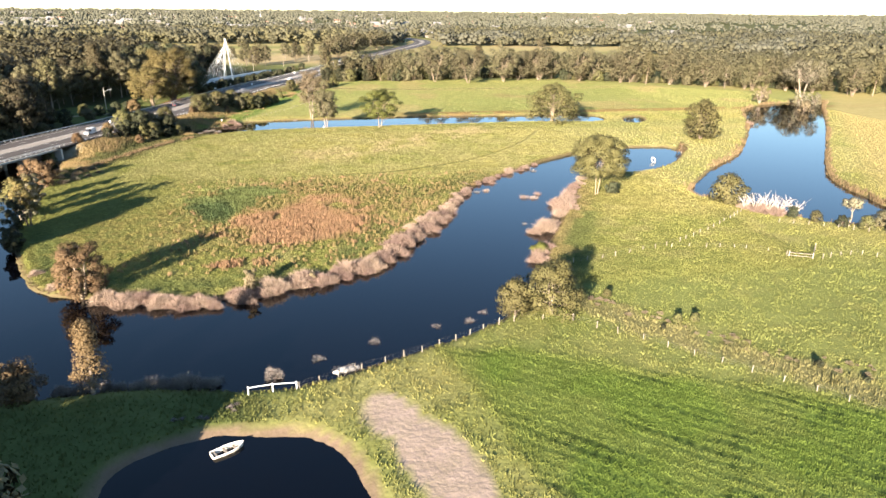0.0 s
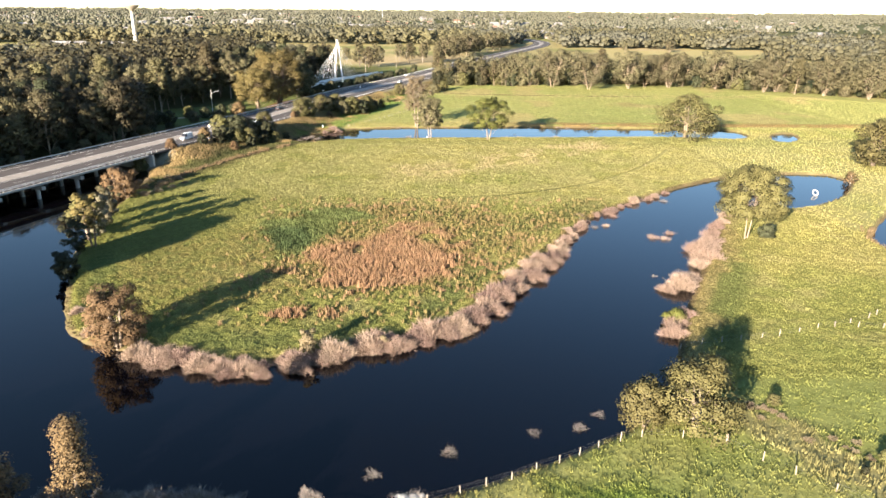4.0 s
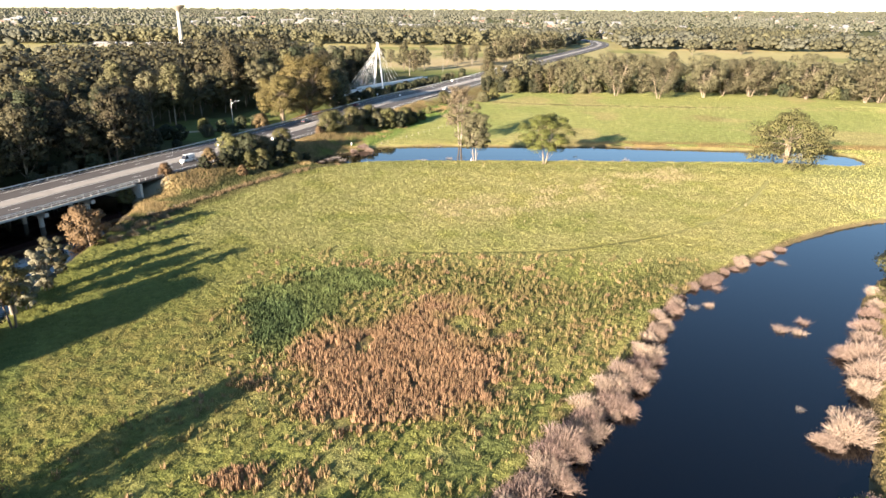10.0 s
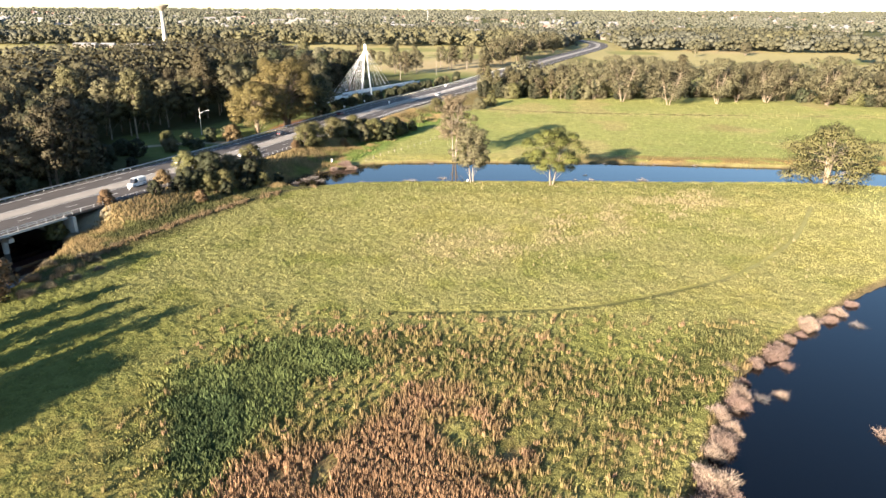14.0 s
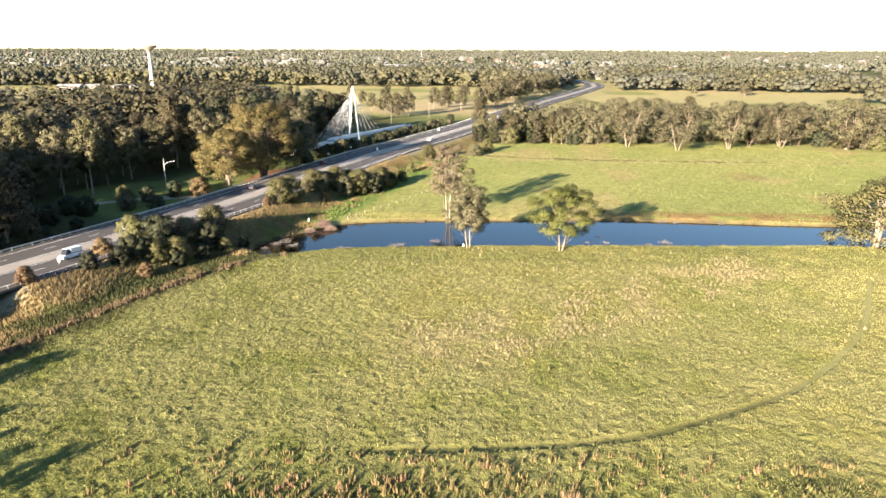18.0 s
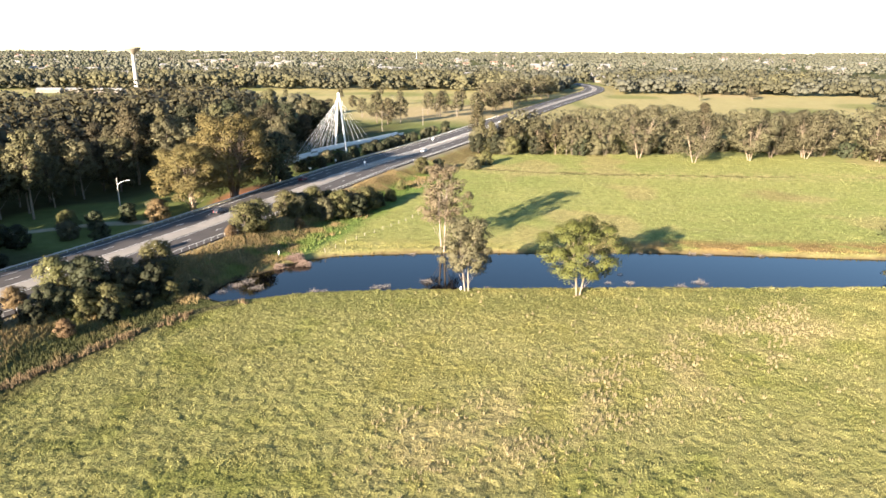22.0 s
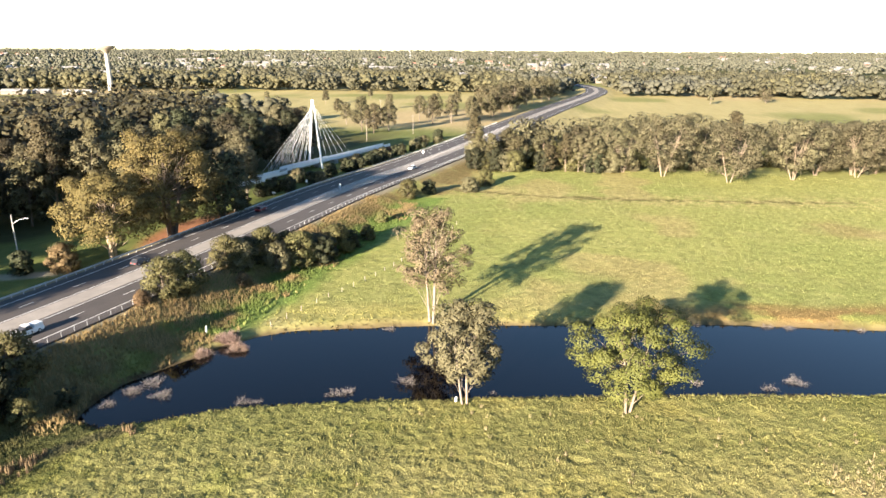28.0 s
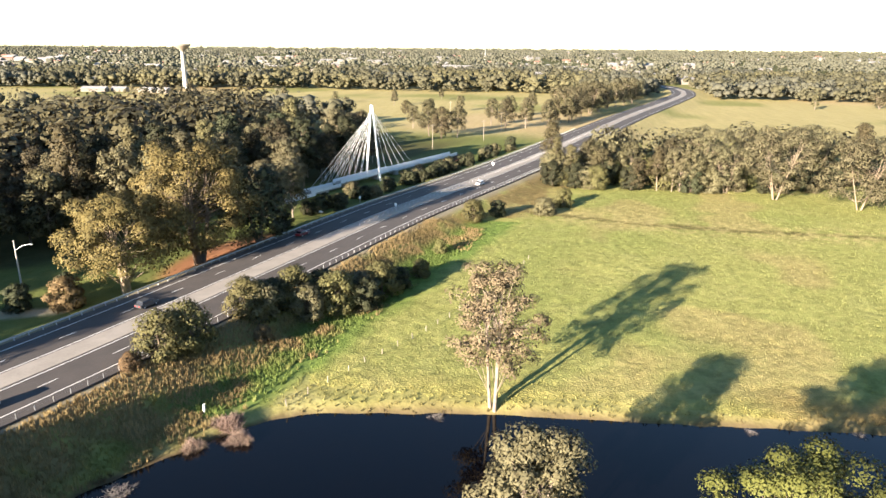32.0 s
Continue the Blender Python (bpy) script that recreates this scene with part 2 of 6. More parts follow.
def vnoise(x, y, size, seed=0.0, octaves=3):
    """Smooth value noise from 0 to 1 with features of that size in metres."""
    out, amp, tot = np.zeros(np.shape(x)), 1.0, 0.0
    for o in range(octaves):
        u, v = x / size * 2 ** o, y / size * 2 ** o
        ix, iy = np.floor(u), np.floor(v)
        fx, fy = u - ix, v - iy
        fx, fy = fx * fx * (3 - 2 * fx), fy * fy * (3 - 2 * fy)
        s = seed + o * 3.1
        n = (hash2(ix, iy, s) * (1 - fx) + hash2(ix + 1, iy, s) * fx) * (1 - fy) + (hash2(ix, iy + 1, s) * (1 - fx) + hash2(ix + 1, iy + 1, s) * fx) * fy
        out, tot, amp = out + n * amp, tot + amp, amp * 0.5
    return out / tot


def smooth(a, b, v):
    t = np.clip((v - a) / (b - a), 0, 1)
    return t * t * (3 - 2 * t)


# ---- plan ----
WATER_Z, ROAD_Z = -0.8, 4.3
BILLABONG = ring([(-172, 108), (-130, 86), (-80, 83), (-48, 82.7), (-31, 83.4), (-16, 80.3), (-9, 80), (0.5, 83.6), (10, 88), (19, 92.4), (25, 96),
                  (32, 104), (38, 114), (46, 132), (51, 141), (58, 155), (65, 170), (72, 185), (84, 198), (98, 197), (110, 203), (122, 213), (133, 229),
                  (131, 236.5), (119, 238), (105, 237), (89, 229), (70, 215), (45, 192), (34, 176), (25, 158), (15, 142.7), (4, 126), (-9, 119),
                  (-20, 114), (-31, 112.4), (-45, 117), (-58, 123), (-70, 146), (-79, 170), (-84, 203), (-89, 234), (-104, 247), (-127, 238), (-145, 205), (-165, 152)])
POOL = ring([(-55, 289), (-50, 287.5), (-35, 293), (-18, 296), (0, 297.5), (24, 299.3), (45, 300.3), (65, 301), (95, 303), (112, 303), (127, 300), (135, 306),
             (136, 315), (130, 323), (98, 325), (52, 328), (20, 326.5), (-6, 325.3), (-28, 322.5), (-37, 319.6), (-47, 308.7), (-54, 298.6)])
PUDDLE = ring([(142, 298), (145, 293.5), (154, 302), (157, 314), (149, 312)], 2)
RIVER = ring([(104, 171), (107, 162), (113, 155), (117, 144), (126, 135), (137, 130), (160, 118), (230, 90), (236, 104), (170, 130), (151, 146), (152, 158), (157, 178),
              (173, 201), (226, 266), (278, 334), (292, 352), (262, 351), (228, 330), (195, 278), (155, 224), (128, 199)])
POND = ring([(-30, 58), (-29.3, 64.7), (-25, 68), (-19, 70), (-14.6, 69.3), (-7.7, 68), (-3.6, 64.4), (-1.9, 60), (-0.6, 55), (-2, 48), (-12, 42), (-28, 44)], 2)
WATERS = (("billabong", BILLABONG), ("pool", POOL), ("puddle", PUDDLE), ("river", RIVER), ("farm_pond", POND))
ROAD = spline([(-300, -260), (-216, -40), (-160, 100), (-139, 150), (-120, 200), (-103, 245), (-93, 270), (-84.5, 292), (-71, 330), (-56, 380), (-41, 428), (-19, 485), (0.5, 540),
               (25, 616), (66, 740), (120, 890), (150, 985), (160, 1080), (140, 1190), (80, 1300), (0, 1400)], 5)
BRIDGE_END = 248.0


def base_height(x, y):
    r = np.hypot(x, y)
    z = 1.3 * smooth(335, 450, y) + 0.0058 * np.clip(r - 900, 0, None)
    z = z + 0.25 * (vnoise(x, y, 22, 3) - 0.5) + 0.12 * (vnoise(x, y, 5, 5) - 0.5)
    return z


def height(x, y):
    """Lie of the land at plan points."""
    x, y = np.asarray(x, float), np.asarray(y, float)
    z = base_height(x, y)
    near = (y < 1450) & (np.abs(x) < 420)
    d, i, side = np.full(x.shape, 1e9), np.zeros(x.shape, int), np.zeros(x.shape)
    if near.any():
        d[near], i[near], side[near] = dist_line(x[near], y[near], ROAD[::2])
    fill = smooth(25, 13, d) * smooth(BRIDGE_END - 4, BRIDGE_END + 2, y)
    z = z + (ROAD_Z - 0.35 - z) * fill
    west = (side > 0) & near & (d < 200)
    z = np.where(west, z + 1.6 * smooth(20, 40, d) * smooth(BRIDGE_END - 20, BRIDGE_END + 30, y), z)
    for _, poly in WATERS:
        lo, hi = poly.min(0) - 12, poly.max(0) + 12
        k = (x > lo[0]) & (x < hi[0]) & (y > lo[1]) & (y < hi[1])
        if not k.any():
            continue
        s = sdist(x[k], y[k], poly) + 0.9 * (vnoise(x[k], y[k], 3.0, 9) - 0.5)
        bank = np.where(s > 0, WATER_Z + 0.45 * s, WATER_Z + 0.6 * np.maximum(s, -3))
        z[k] = np.minimum(z[k], bank)
    return z


def h1(x, y):
    return float(height(np.array([x]), np.array([y]))[0])


# ---- ground cover colours ----
def blend(c, k, col):
    return c + (np.array(col) - c) * np.clip(k, 0, 1)[:, None]


def ellipse(x, y, cx, cy, rx, ry, turn=0.0):
    c, s = math.cos(turn), math.sin(turn)
    u, v = (x - cx) * c + (y - cy) * s, -(x - cx) * s + (y - cy) * c
    return np.hypot(u / rx, v / ry)


ARC = np.array([(-30, 186), (-20, 191), (-10, 191), (4, 188), (16, 182), (25, 178), (34, 187), (43, 197)], float)
DRY = np.array([(-4, 236), (16, 246), (34, 260), (50, 273), (62, 280)], float)
TRACK = spline([(-14, 203), (5, 205), (22.5, 208), (37, 214.8), (50, 222.5), (64, 236), (76, 251), (90, 275)], 4)


def dock(x, y):
    """How far the rust-brown weeds have taken a spot, 0 to 1."""
    e = np.minimum(ellipse(x, y, -9, 155, 15.5, 20.5, -0.45), ellipse(x, y, -24, 129.5, 5, 3.5) + 0.1)
    return smooth(1.25, 0.65, e + 1.3 * (vnoise(x, y, 8, 21) - 0.5))


def dark_patch(x, y):
    e = np.minimum(ellipse(x, y, -30, 176, 9.5, 16, -0.15), ellipse(x, y, -22, 186, 8, 6.5))
    return smooth(1.25, 0.75, e + 1.3 * (vnoise(x, y, 6, 31) - 0.5))


def olive_arc(x, y):
    """Tall mixed weeds that curve on from the dark leafy patch to the shore."""
    d, _, _ = dist_line(x, y, ARC)
    return smooth(8.0, 2.5, d + 7 * (vnoise(x, y, 5, 33) - 0.5))


def row_shift(x, y):
    return 1.6 * (vnoise(x, y, 16, 41) - 0.5) + 0.9 * (vnoise(x, y, 5, 43) - 0.5)


def crop(x, y):
    u = (x - 34) * 0.743 + (y - 67) * -0.669
    v = (x - 34) * 0.669 + (y - 67) * 0.743
    e = np.minimum(np.minimum(11 + 0.28 * u - v, 0.6 * (u + 28) + 0.5 - v), np.minimum(v + 0.8 * (u + 28), v + 24))
    inside = smooth(-2.5, 3.0, e + 4 * (vnoise(x, y, 5, 42) - 0.5))
    rows = 0.5 + 0.5 * np.sin(2 * math.pi * (v + row_shift(x, y)) / 2.1)
    return inside, rows


def furrow(x, y):
    """Where the furrows between the sown rows lie open: broken stretches along the rows."""
    u = (x - 34) * 0.743 + (y - 67) * -0.669
    v = (x - 34) * 0.669 + (y - 67) * 0.743
    return smooth(0.4, 0.56, vnoise(u * 0.28, v, 2.6, 92)) * smooth(0.3, 0.5, vnoise(x, y, 17, 93))


def rushes(x, y):
    """Brown tussocks that follow the fence through the south-eastern field."""
    d, _, side = dist_line(x, y, RUSH)
    return smooth(6.0, 2.0, d + 9 * (vnoise(x, y, 4, 91) - 0.45)) * (d < 12)


SEAM = np.array([(-5, 444), (10, 439), (38, 432.5), (89, 428.5), (144, 429.3), (190, 430)], float)
PATH_W = np.array([(-152, 300), (-135, 320), (-121, 331), (-112, 337), (-103, 343), (-92, 350)], float)
DITCH = spline([(-80, 214), (-77, 232), (-70, 251), (-63, 266), (-54, 279), (-46, 286)], 5)
RUSH = np.array([(40, 99), (47, 90), (54, 82), (61, 74), (70, 64)], float)


def cover(x, y):
    """Colour of the plants or soil at plan points, with some shade painted in."""
    n1, n2, n3 = vnoise(x, y, 26, 1), vnoise(x, y, 6, 2), vnoise(x, y, 1.6, 4, 2)
    c = np.tile(np.array((0.29, 0.264, 0.098)), (len(x), 1))
    c = blend(c, 0.75 * smooth(0.4, 0.75, n1), (0.2, 0.215, 0.064))
    c = blend(c, 0.5 * smooth(0.5, 0.8, n2), (0.34, 0.30, 0.14))
    c = blend(c, 0.75 * smooth(-5, -70, x + 20 * (n1 - 0.5)) * smooth(100, 120, y) * smooth(310, 290, y), (0.15, 0.165, 0.047))
    c = blend(c, 0.6 * smooth(186, 214, y + 14 * (n1 - 0.5)) * smooth(300, 292, y) * smooth(-85, -60, x) * smooth(0.2, 0.5, n2), (0.32, 0.295, 0.13))
    # greener field south-east of the billabong, with mown rows
    c = blend(c, 0.8 * smooth(128, 102, y) * smooth(10, 30, x), (0.175, 0.2, 0.062))
    c = blend(c, 0.6 * smooth(135, 105, y) * smooth(0.5, 0.7, n2), (0.22, 0.22, 0.075))
    k, rows = crop(x, y)
    c = blend(c, k * (0.62 + 0.35 * smooth(0.35, 0.6, vnoise(x, y, 13, 94))), (0.125, 0.178, 0.037))
    # furrows darkened in colour for the shade of the ridges
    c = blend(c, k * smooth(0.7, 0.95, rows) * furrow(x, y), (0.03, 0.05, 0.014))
    # near bank: grass darkened in colour where the pond trees' shade falls
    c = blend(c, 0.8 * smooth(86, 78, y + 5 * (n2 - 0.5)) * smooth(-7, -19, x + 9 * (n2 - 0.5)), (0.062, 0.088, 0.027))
    # peninsula: brown weeds, dark leafy patch, olive mix round them
    mid = smooth(1.1, 0.8, ellipse(x, y, -5, 168, 28, 32, -0.1) + 0.6 * (n2 - 0.5))
    c = blend(c, 0.75 * mid * smooth(0.3, 0.65, n2), (0.165, 0.155, 0.056))
    c = blend(c, 0.8 * olive_arc(x, y), (0.115, 0.12, 0.046))
    c = blend(c, 0.6 * smooth(1.2, 0.6, ellipse(x, y, -42, 150, 22, 34, -0.4) + 0.6 * (n2 - 0.5)) * smooth(0.25, 0.6, n3), (0.225, 0.185, 0.07))
    c = blend(c, 0.85 * dock(x, y) * smooth(0.2, 0.55, n3), (0.20, 0.135, 0.075))
    c = blend(c, 0.95 * dark_patch(x, y), (0.115, 0.14, 0.052))
    c = blend(c, 0.95 * dark_patch(x, y) * smooth(1.3, 0.5, ellipse(x, y, -32, 168, 8, 10) + 0.8 * (n2 - 0.5)), (0.06, 0.085, 0.036))
    d, _, _ = dist_line(x, y, DRY)
    c = blend(c, 0.55 * smooth(13, 3, d) * smooth(0.42, 0.62, n2), (0.40, 0.32, 0.175))
    d, _, side = dist_line(x, y, TRACK)
    c = blend(c, 0.85 * smooth(1.1, 0.4, d) * smooth(62, 38, x), (0.1, 0.095, 0.036))
    c = blend(c, 0.12 * smooth(1.2, 1.6, d) * smooth(4.0, 2.0, d) * smooth(80, 55, x), (0.34, 0.295, 0.11))
    # far paddock
    far = smooth(328, 338, y) * smooth(520, 480, y)
    c = blend(c, 0.6 * far, (0.235, 0.25, 0.092))
    c = blend(c, 0.5 * far * smooth(0.64, 0.74, vnoise(x, y, 30, 8)), (0.33, 0.25, 0.13))
    c = blend(c, 0.95 * far * smooth(0.12, 0.4, n2) * smooth(3.4, 1.0, dist_line(x, y, SEAM)[0] + 7 * (n2 - 0.5)) * smooth(0.3, 0.55, vnoise(x, y, 11, 28)), (0.14, 0.12, 0.052))
    c = blend(c, 0.9 * smooth(326, 329, y) * smooth(340, 333, y + 6 * (n2 - 0.5)) * smooth(25, 50, x) * smooth(0.2, 0.42, n2), (0.24, 0.155, 0.07))
    c = blend(c, 0.6 * far * smooth(13, 3, dist_line(x, y, SEAM)[0]) * smooth(0.4, 0.6, n3), (0.34, 0.285, 0.14))
    c = blend(c, 0.7 * smooth(1.2, 0.5, ellipse(x, y, 109, 395, 11, 10) + 0.9 * (n2 - 0.5)), (0.24, 0.185, 0.09))
    c = blend(c, 0.5 * smooth(277, 286, y) * smooth(299, 296, y) * smooth(0.3, 0.6, n2), (0.16, 0.17, 0.056))
    # strip on the slope between road and grass
    near = (y < 1450) & (np.abs(x) < 420)
    d, side = np.full(x.shape, 1e9), np.zeros(x.shape)
    d[near], _, side[near] = dist_line(x[near], y[near], ROAD[::2])
    slope = near & (side < 0) & (y > BRIDGE_END - 45)
    c = np.where(slope[:, None], blend(c, smooth(34, 26, d) * smooth(0.3, 0.6, n2), (0.21, 0.16, 0.075)), c)
    # lower slope painted darker for the shade of the shrubs
    c = blend(c, 0.75 * slope * smooth(210, 222, y) * smooth(300, 290, y) * smooth(21, 26, d) * smooth(37, 31, d + 5 * (n2 - 0.5)), (0.095, 0.085, 0.04))
    lush = near & (side < 0) & (y > 318) & (y < 430)
    c = blend(c, lush * 0.85 * smooth(19, 23, d) * smooth(36, 30, d + 5 * (n2 - 0.5)), (0.125, 0.19, 0.048))
    west = near & (side > 0)
    c = np.where(west[:, None], blend(c, smooth(10, 20, d) * 0.8, (0.105, 0.125, 0.04)), c)
    # ground coloured darker under the wood and along its edge
    wood_floor = west * smooth(15, 20, d) * np.maximum(smooth(322, 312, y), smooth(46, 56, d) * smooth(620, 560, y)) * smooth(1.0, 1.2, ellipse(x, y, -103, 348, 30, 20))
    c = blend(c, 0.85 * wood_floor, (0.062, 0.057, 0.028))
    c = blend(c, west * smooth(1.1, 0.7, ellipse(x, y, -76, 388, 8, 22, -0.3)), (0.26, 0.125, 0.07))
    p, _, _ = dist_line(x, y, PATH_W)
    c = blend(c, smooth(2.4, 1.2, p + 1.2 * (n2 - 0.5)), (0.36, 0.31, 0.22))
    c = blend(c, smooth(16, 13.2, d), (0.24, 0.205, 0.15))
    # open country
    out = smooth(600, 660, y)
    c = blend(c, out, (0.345, 0.287, 0.135))
    c = blend(c, out * smooth(0.5, 0.62, vnoise(x, y, 140, 12)), (0.37, 0.285, 0.155))
    c = blend(c, out * 0.7 * smooth(0.55, 0.7, vnoise(x, y, 90, 13)), (0.15, 0.165, 0.05))
    c = blend(c, smooth(1150, 1350, np.hypot(x, y)), (0.10, 0.10, 0.045))
    # paddock across the river
    c = blend(c, 0.8 * smooth(0, 14, x - 160 - (y - 170) * 0.72) * smooth(420, 380, y) * smooth(140, 175, y), (0.36, 0.29, 0.13))
    d, _, side = dist_line(x, y, DITCH)
    c = blend(c, 0.9 * (side > 0) * smooth(11, 6, d) * smooth(0.2, 0.45, n2), (0.085, 0.092, 0.038))
    c = blend(c, smooth(1.8, 0.6, d), (0.10, 0.095, 0.05))
    s = sdist(x, y, BILLABONG)
    c = blend(c, 0.75 * smooth(9, 3, s + 5 * (n2 - 0.5)) * (x > 28) * smooth(92, 104, y) * smooth(200, 185, y) * smooth(0, 8, x - 20 - (y - 92) * 0.45), (0.25, 0.195, 0.095))
    c = blend(c, 0.85 * smooth(2.5, 4.5, s) * smooth(11, 7, s) * smooth(170, 150, y) * smooth(112, 118, y) * smooth(0.3, 0.5, n2), (0.135, 0.155, 0.054))
    c = blend(c, 0.5 * rushes(x, y), (0.25, 0.20, 0.115))
    # bare earth, mud and wet rims
    for name, poly in WATERS:
        lo, hi = poly.min(0) - 8, poly.max(0) + 8
        k = (x > lo[0]) & (x < hi[0]) & (y > lo[1]) & (y < hi[1])
        if k.any():
            s = sdist(x[k], y[k], poly)
            w = 1.9 if name == "farm_pond" else 1.1 if name == "pool" else 1.6
            c[k] = blend(c[k], smooth(w, w * 0.4, s + 0.8 * (n2[k] - 0.5)), (0.15, 0.108, 0.078) if name == "farm_pond" else (0.075, 0.055, 0.033) if name == "pool" else (0.15, 0.115, 0.065))
            if name == "pool":
                c[k] = blend(c[k], 0.5 * smooth(2.8, 1.0, s + 1.5 * (n2[k] - 0.5)) * smooth(315, 322, y[k]), (0.17, 0.13, 0.068))
            c[k] = blend(c[k], smooth(0.2, -1.5, s), (0.05, 0.042, 0.03))
    e = np.minimum(ellipse(x, y, 3.6, 70, 3.6, 6, 0.35), ellipse(x, y, 8.2, 59, 4.4, 11, 0.25))
    c = blend(c, smooth(1.1, 0.85, e + 0.35 * (n2 - 0.5)), (0.36, 0.275, 0.225))
    return c * (0.86 + 0.28 * n3)[:, None]


# ---- ground, water ----
def axis(lo, hi, fine, out_lo, out_hi, grow=1.12):
    a = list(np.arange(lo, hi + fine, fine))
    s, v = fine, a[-1]
    while v < out_hi:
        s *= grow
        v += s
        a.append(v)
    s, v = fine, a[0]
    while v > out_lo:
        s *= grow
        v -= s
        a.insert(0, v)
    return np.array(a)


gx, gy = axis(-130, 240, 1.25, -4600, 4600, 1.08), axis(36, 345, 1.2, -900, 4850, 1.035)
X, Y = np.meshgrid(gx, gy)
xs, ys = X.ravel(), Y.ravel()
idx = np.arange(xs.size).reshape(X.shape)
quads = np.stack([idx[:-1, :-1], idx[:-1, 1:], idx[1:, 1:], idx[1:, :-1]], -1).reshape(-1, 4)
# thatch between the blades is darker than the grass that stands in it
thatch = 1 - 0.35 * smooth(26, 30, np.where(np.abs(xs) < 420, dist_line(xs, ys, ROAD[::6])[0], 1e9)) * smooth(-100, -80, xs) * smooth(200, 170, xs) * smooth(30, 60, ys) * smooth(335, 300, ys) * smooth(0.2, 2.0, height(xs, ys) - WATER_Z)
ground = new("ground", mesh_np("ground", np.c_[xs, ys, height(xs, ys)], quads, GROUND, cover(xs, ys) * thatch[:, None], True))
tagged(ground, "grassy river flats with dry patches and muddy banks", "ground", kind="structure")

for name, poly in WATERS:
    c = poly.mean(0)
    nxt, prv = np.roll(poly, -1, 0), np.roll(poly, 1, 0)
    t = nxt - prv
    nrm = np.c_[t[:, 1], -t[:, 0]] / (np.linalg.norm(t, axis=1)[:, None] + 1e-9)
    area = 0.5 * np.sum(poly[:, 0] * nxt[:, 1] - nxt[:, 0] * poly[:, 1])
    rim = poly + nrm * (1.2 if area > 0 else -1.2)
    bm = bmesh.new()
    bm.faces.new([bm.verts.new((p[0], p[1], WATER_Z)) for p in (rim if area > 0 else rim[::-1])])
    bmesh.ops.triangulate(bm, faces=bm.faces[:])
    tagged(part("water", bm, WATER), "dark still water of a " + name.replace("_", " "), "water", kind="structure")


# ---- road ----
def offset(line, d):
    t = np.gradient(line, axis=0)
    n = np.c_[t[:, 1], -t[:, 0]] / np.linalg.norm(t, axis=1)[:, None]
    return line + n * d


def strip(name, line, a, b, z, mat, thick=0.0, parent=None, label=""):
    """A ribbon between two offsets of a plan line, with its sides where it has thickness."""
    L, R = offset(line, a), offset(line, b)
    n = len(line)
    v = [np.c_[L, np.full(n, z)], np.c_[R, np.full(n, z)]]
    i = np.arange(n - 1)
    q = [np.c_[i, i + n, i + n + 1, i + 1][:, ::-1]]
    if thick:
        v += [np.c_[L, np.full(n, z - thick)], np.c_[R, np.full(n, z - thick)]]
        q += [np.c_[i, i + 1, i + 1 + 2 * n, i + 2 * n], np.c_[i + n, i + 3 * n, i + 1 + 3 * n, i + 1 + n], np.c_[i + 2 * n, i + 2 * n + 1, i + 3 * n + 1, i + 3 * n][:, ::-1]]
    me = mesh_np(name, np.vstack(v), np.vstack(q), mat)
    bm = bmesh.new()
    bm.from_mesh(me)
    bmesh.ops.recalc_face_normals(bm, faces=bm.faces[:])
    if not thick and bm.faces and sum(f.normal.z for f in bm.faces) < 0:
        bmesh.ops.reverse_faces(bm, faces=bm.faces[:])
    bm.to_mesh(me)
    bm.free()
    return part(name, me, mat, parent, label)


road = tagged(new("road"), "dual carriageway with a pale concrete median", "road", kind="structure")
strip("asphalt", ROAD, -12.2, 12.2, ROAD_Z, ASPHALT, 0.5, road)
strip("median", ROAD, -2.2, 2.2, ROAD_Z + 0.06, MEDIAN, 0.3, road, "pale concrete median strip")
for d in (-9.9, -2.7, 2.7, 9.9):
    strip("edge_line", ROAD, d - 0.09, d + 0.09, ROAD_Z + 0.008, LINE, 0, road, "white edge line")
along = np.r_[0, np.cumsum(np.linalg.norm(np.diff(ROAD, axis=0), axis=1))]


def on_road(s, d=0.0):
    """Plan point and heading at a length along the road."""
    p = np.array([np.interp(s, along, ROAD[:, k]) for k in (0, 1)])
    q = np.array([np.interp(s + 1, along, ROAD[:, k]) for k in (0, 1)])
    t = (q - p) / np.linalg.norm(q - p)
    return p + np.array([t[1], -t[0]]) * d, math.atan2(t[1], t[0])


S0, S1 = along[np.argmin(np.abs(ROAD[:, 1] - 150))], along[np.argmin(np.abs(ROAD[:, 1] - 640))]
dash = bmesh.new()
box(dash, (3.0, 0.14, 0.01))
dash_me = bpy.data.meshes.new("lane_dash")
dash.to_mesh(dash_me)
dash.free()
dash_me.materials.append(LINE)
for d in (-6.3, 6.3):
    for s in np.arange(S0, S1, 12.0):
        p, a = on_road(s, d)
        o = new("lane_dash", dash_me)
        o.matrix_basis = pose(p[0], p[1], ROAD_Z + 0.012, 0, 0, math.degrees(a))
        o.parent = road


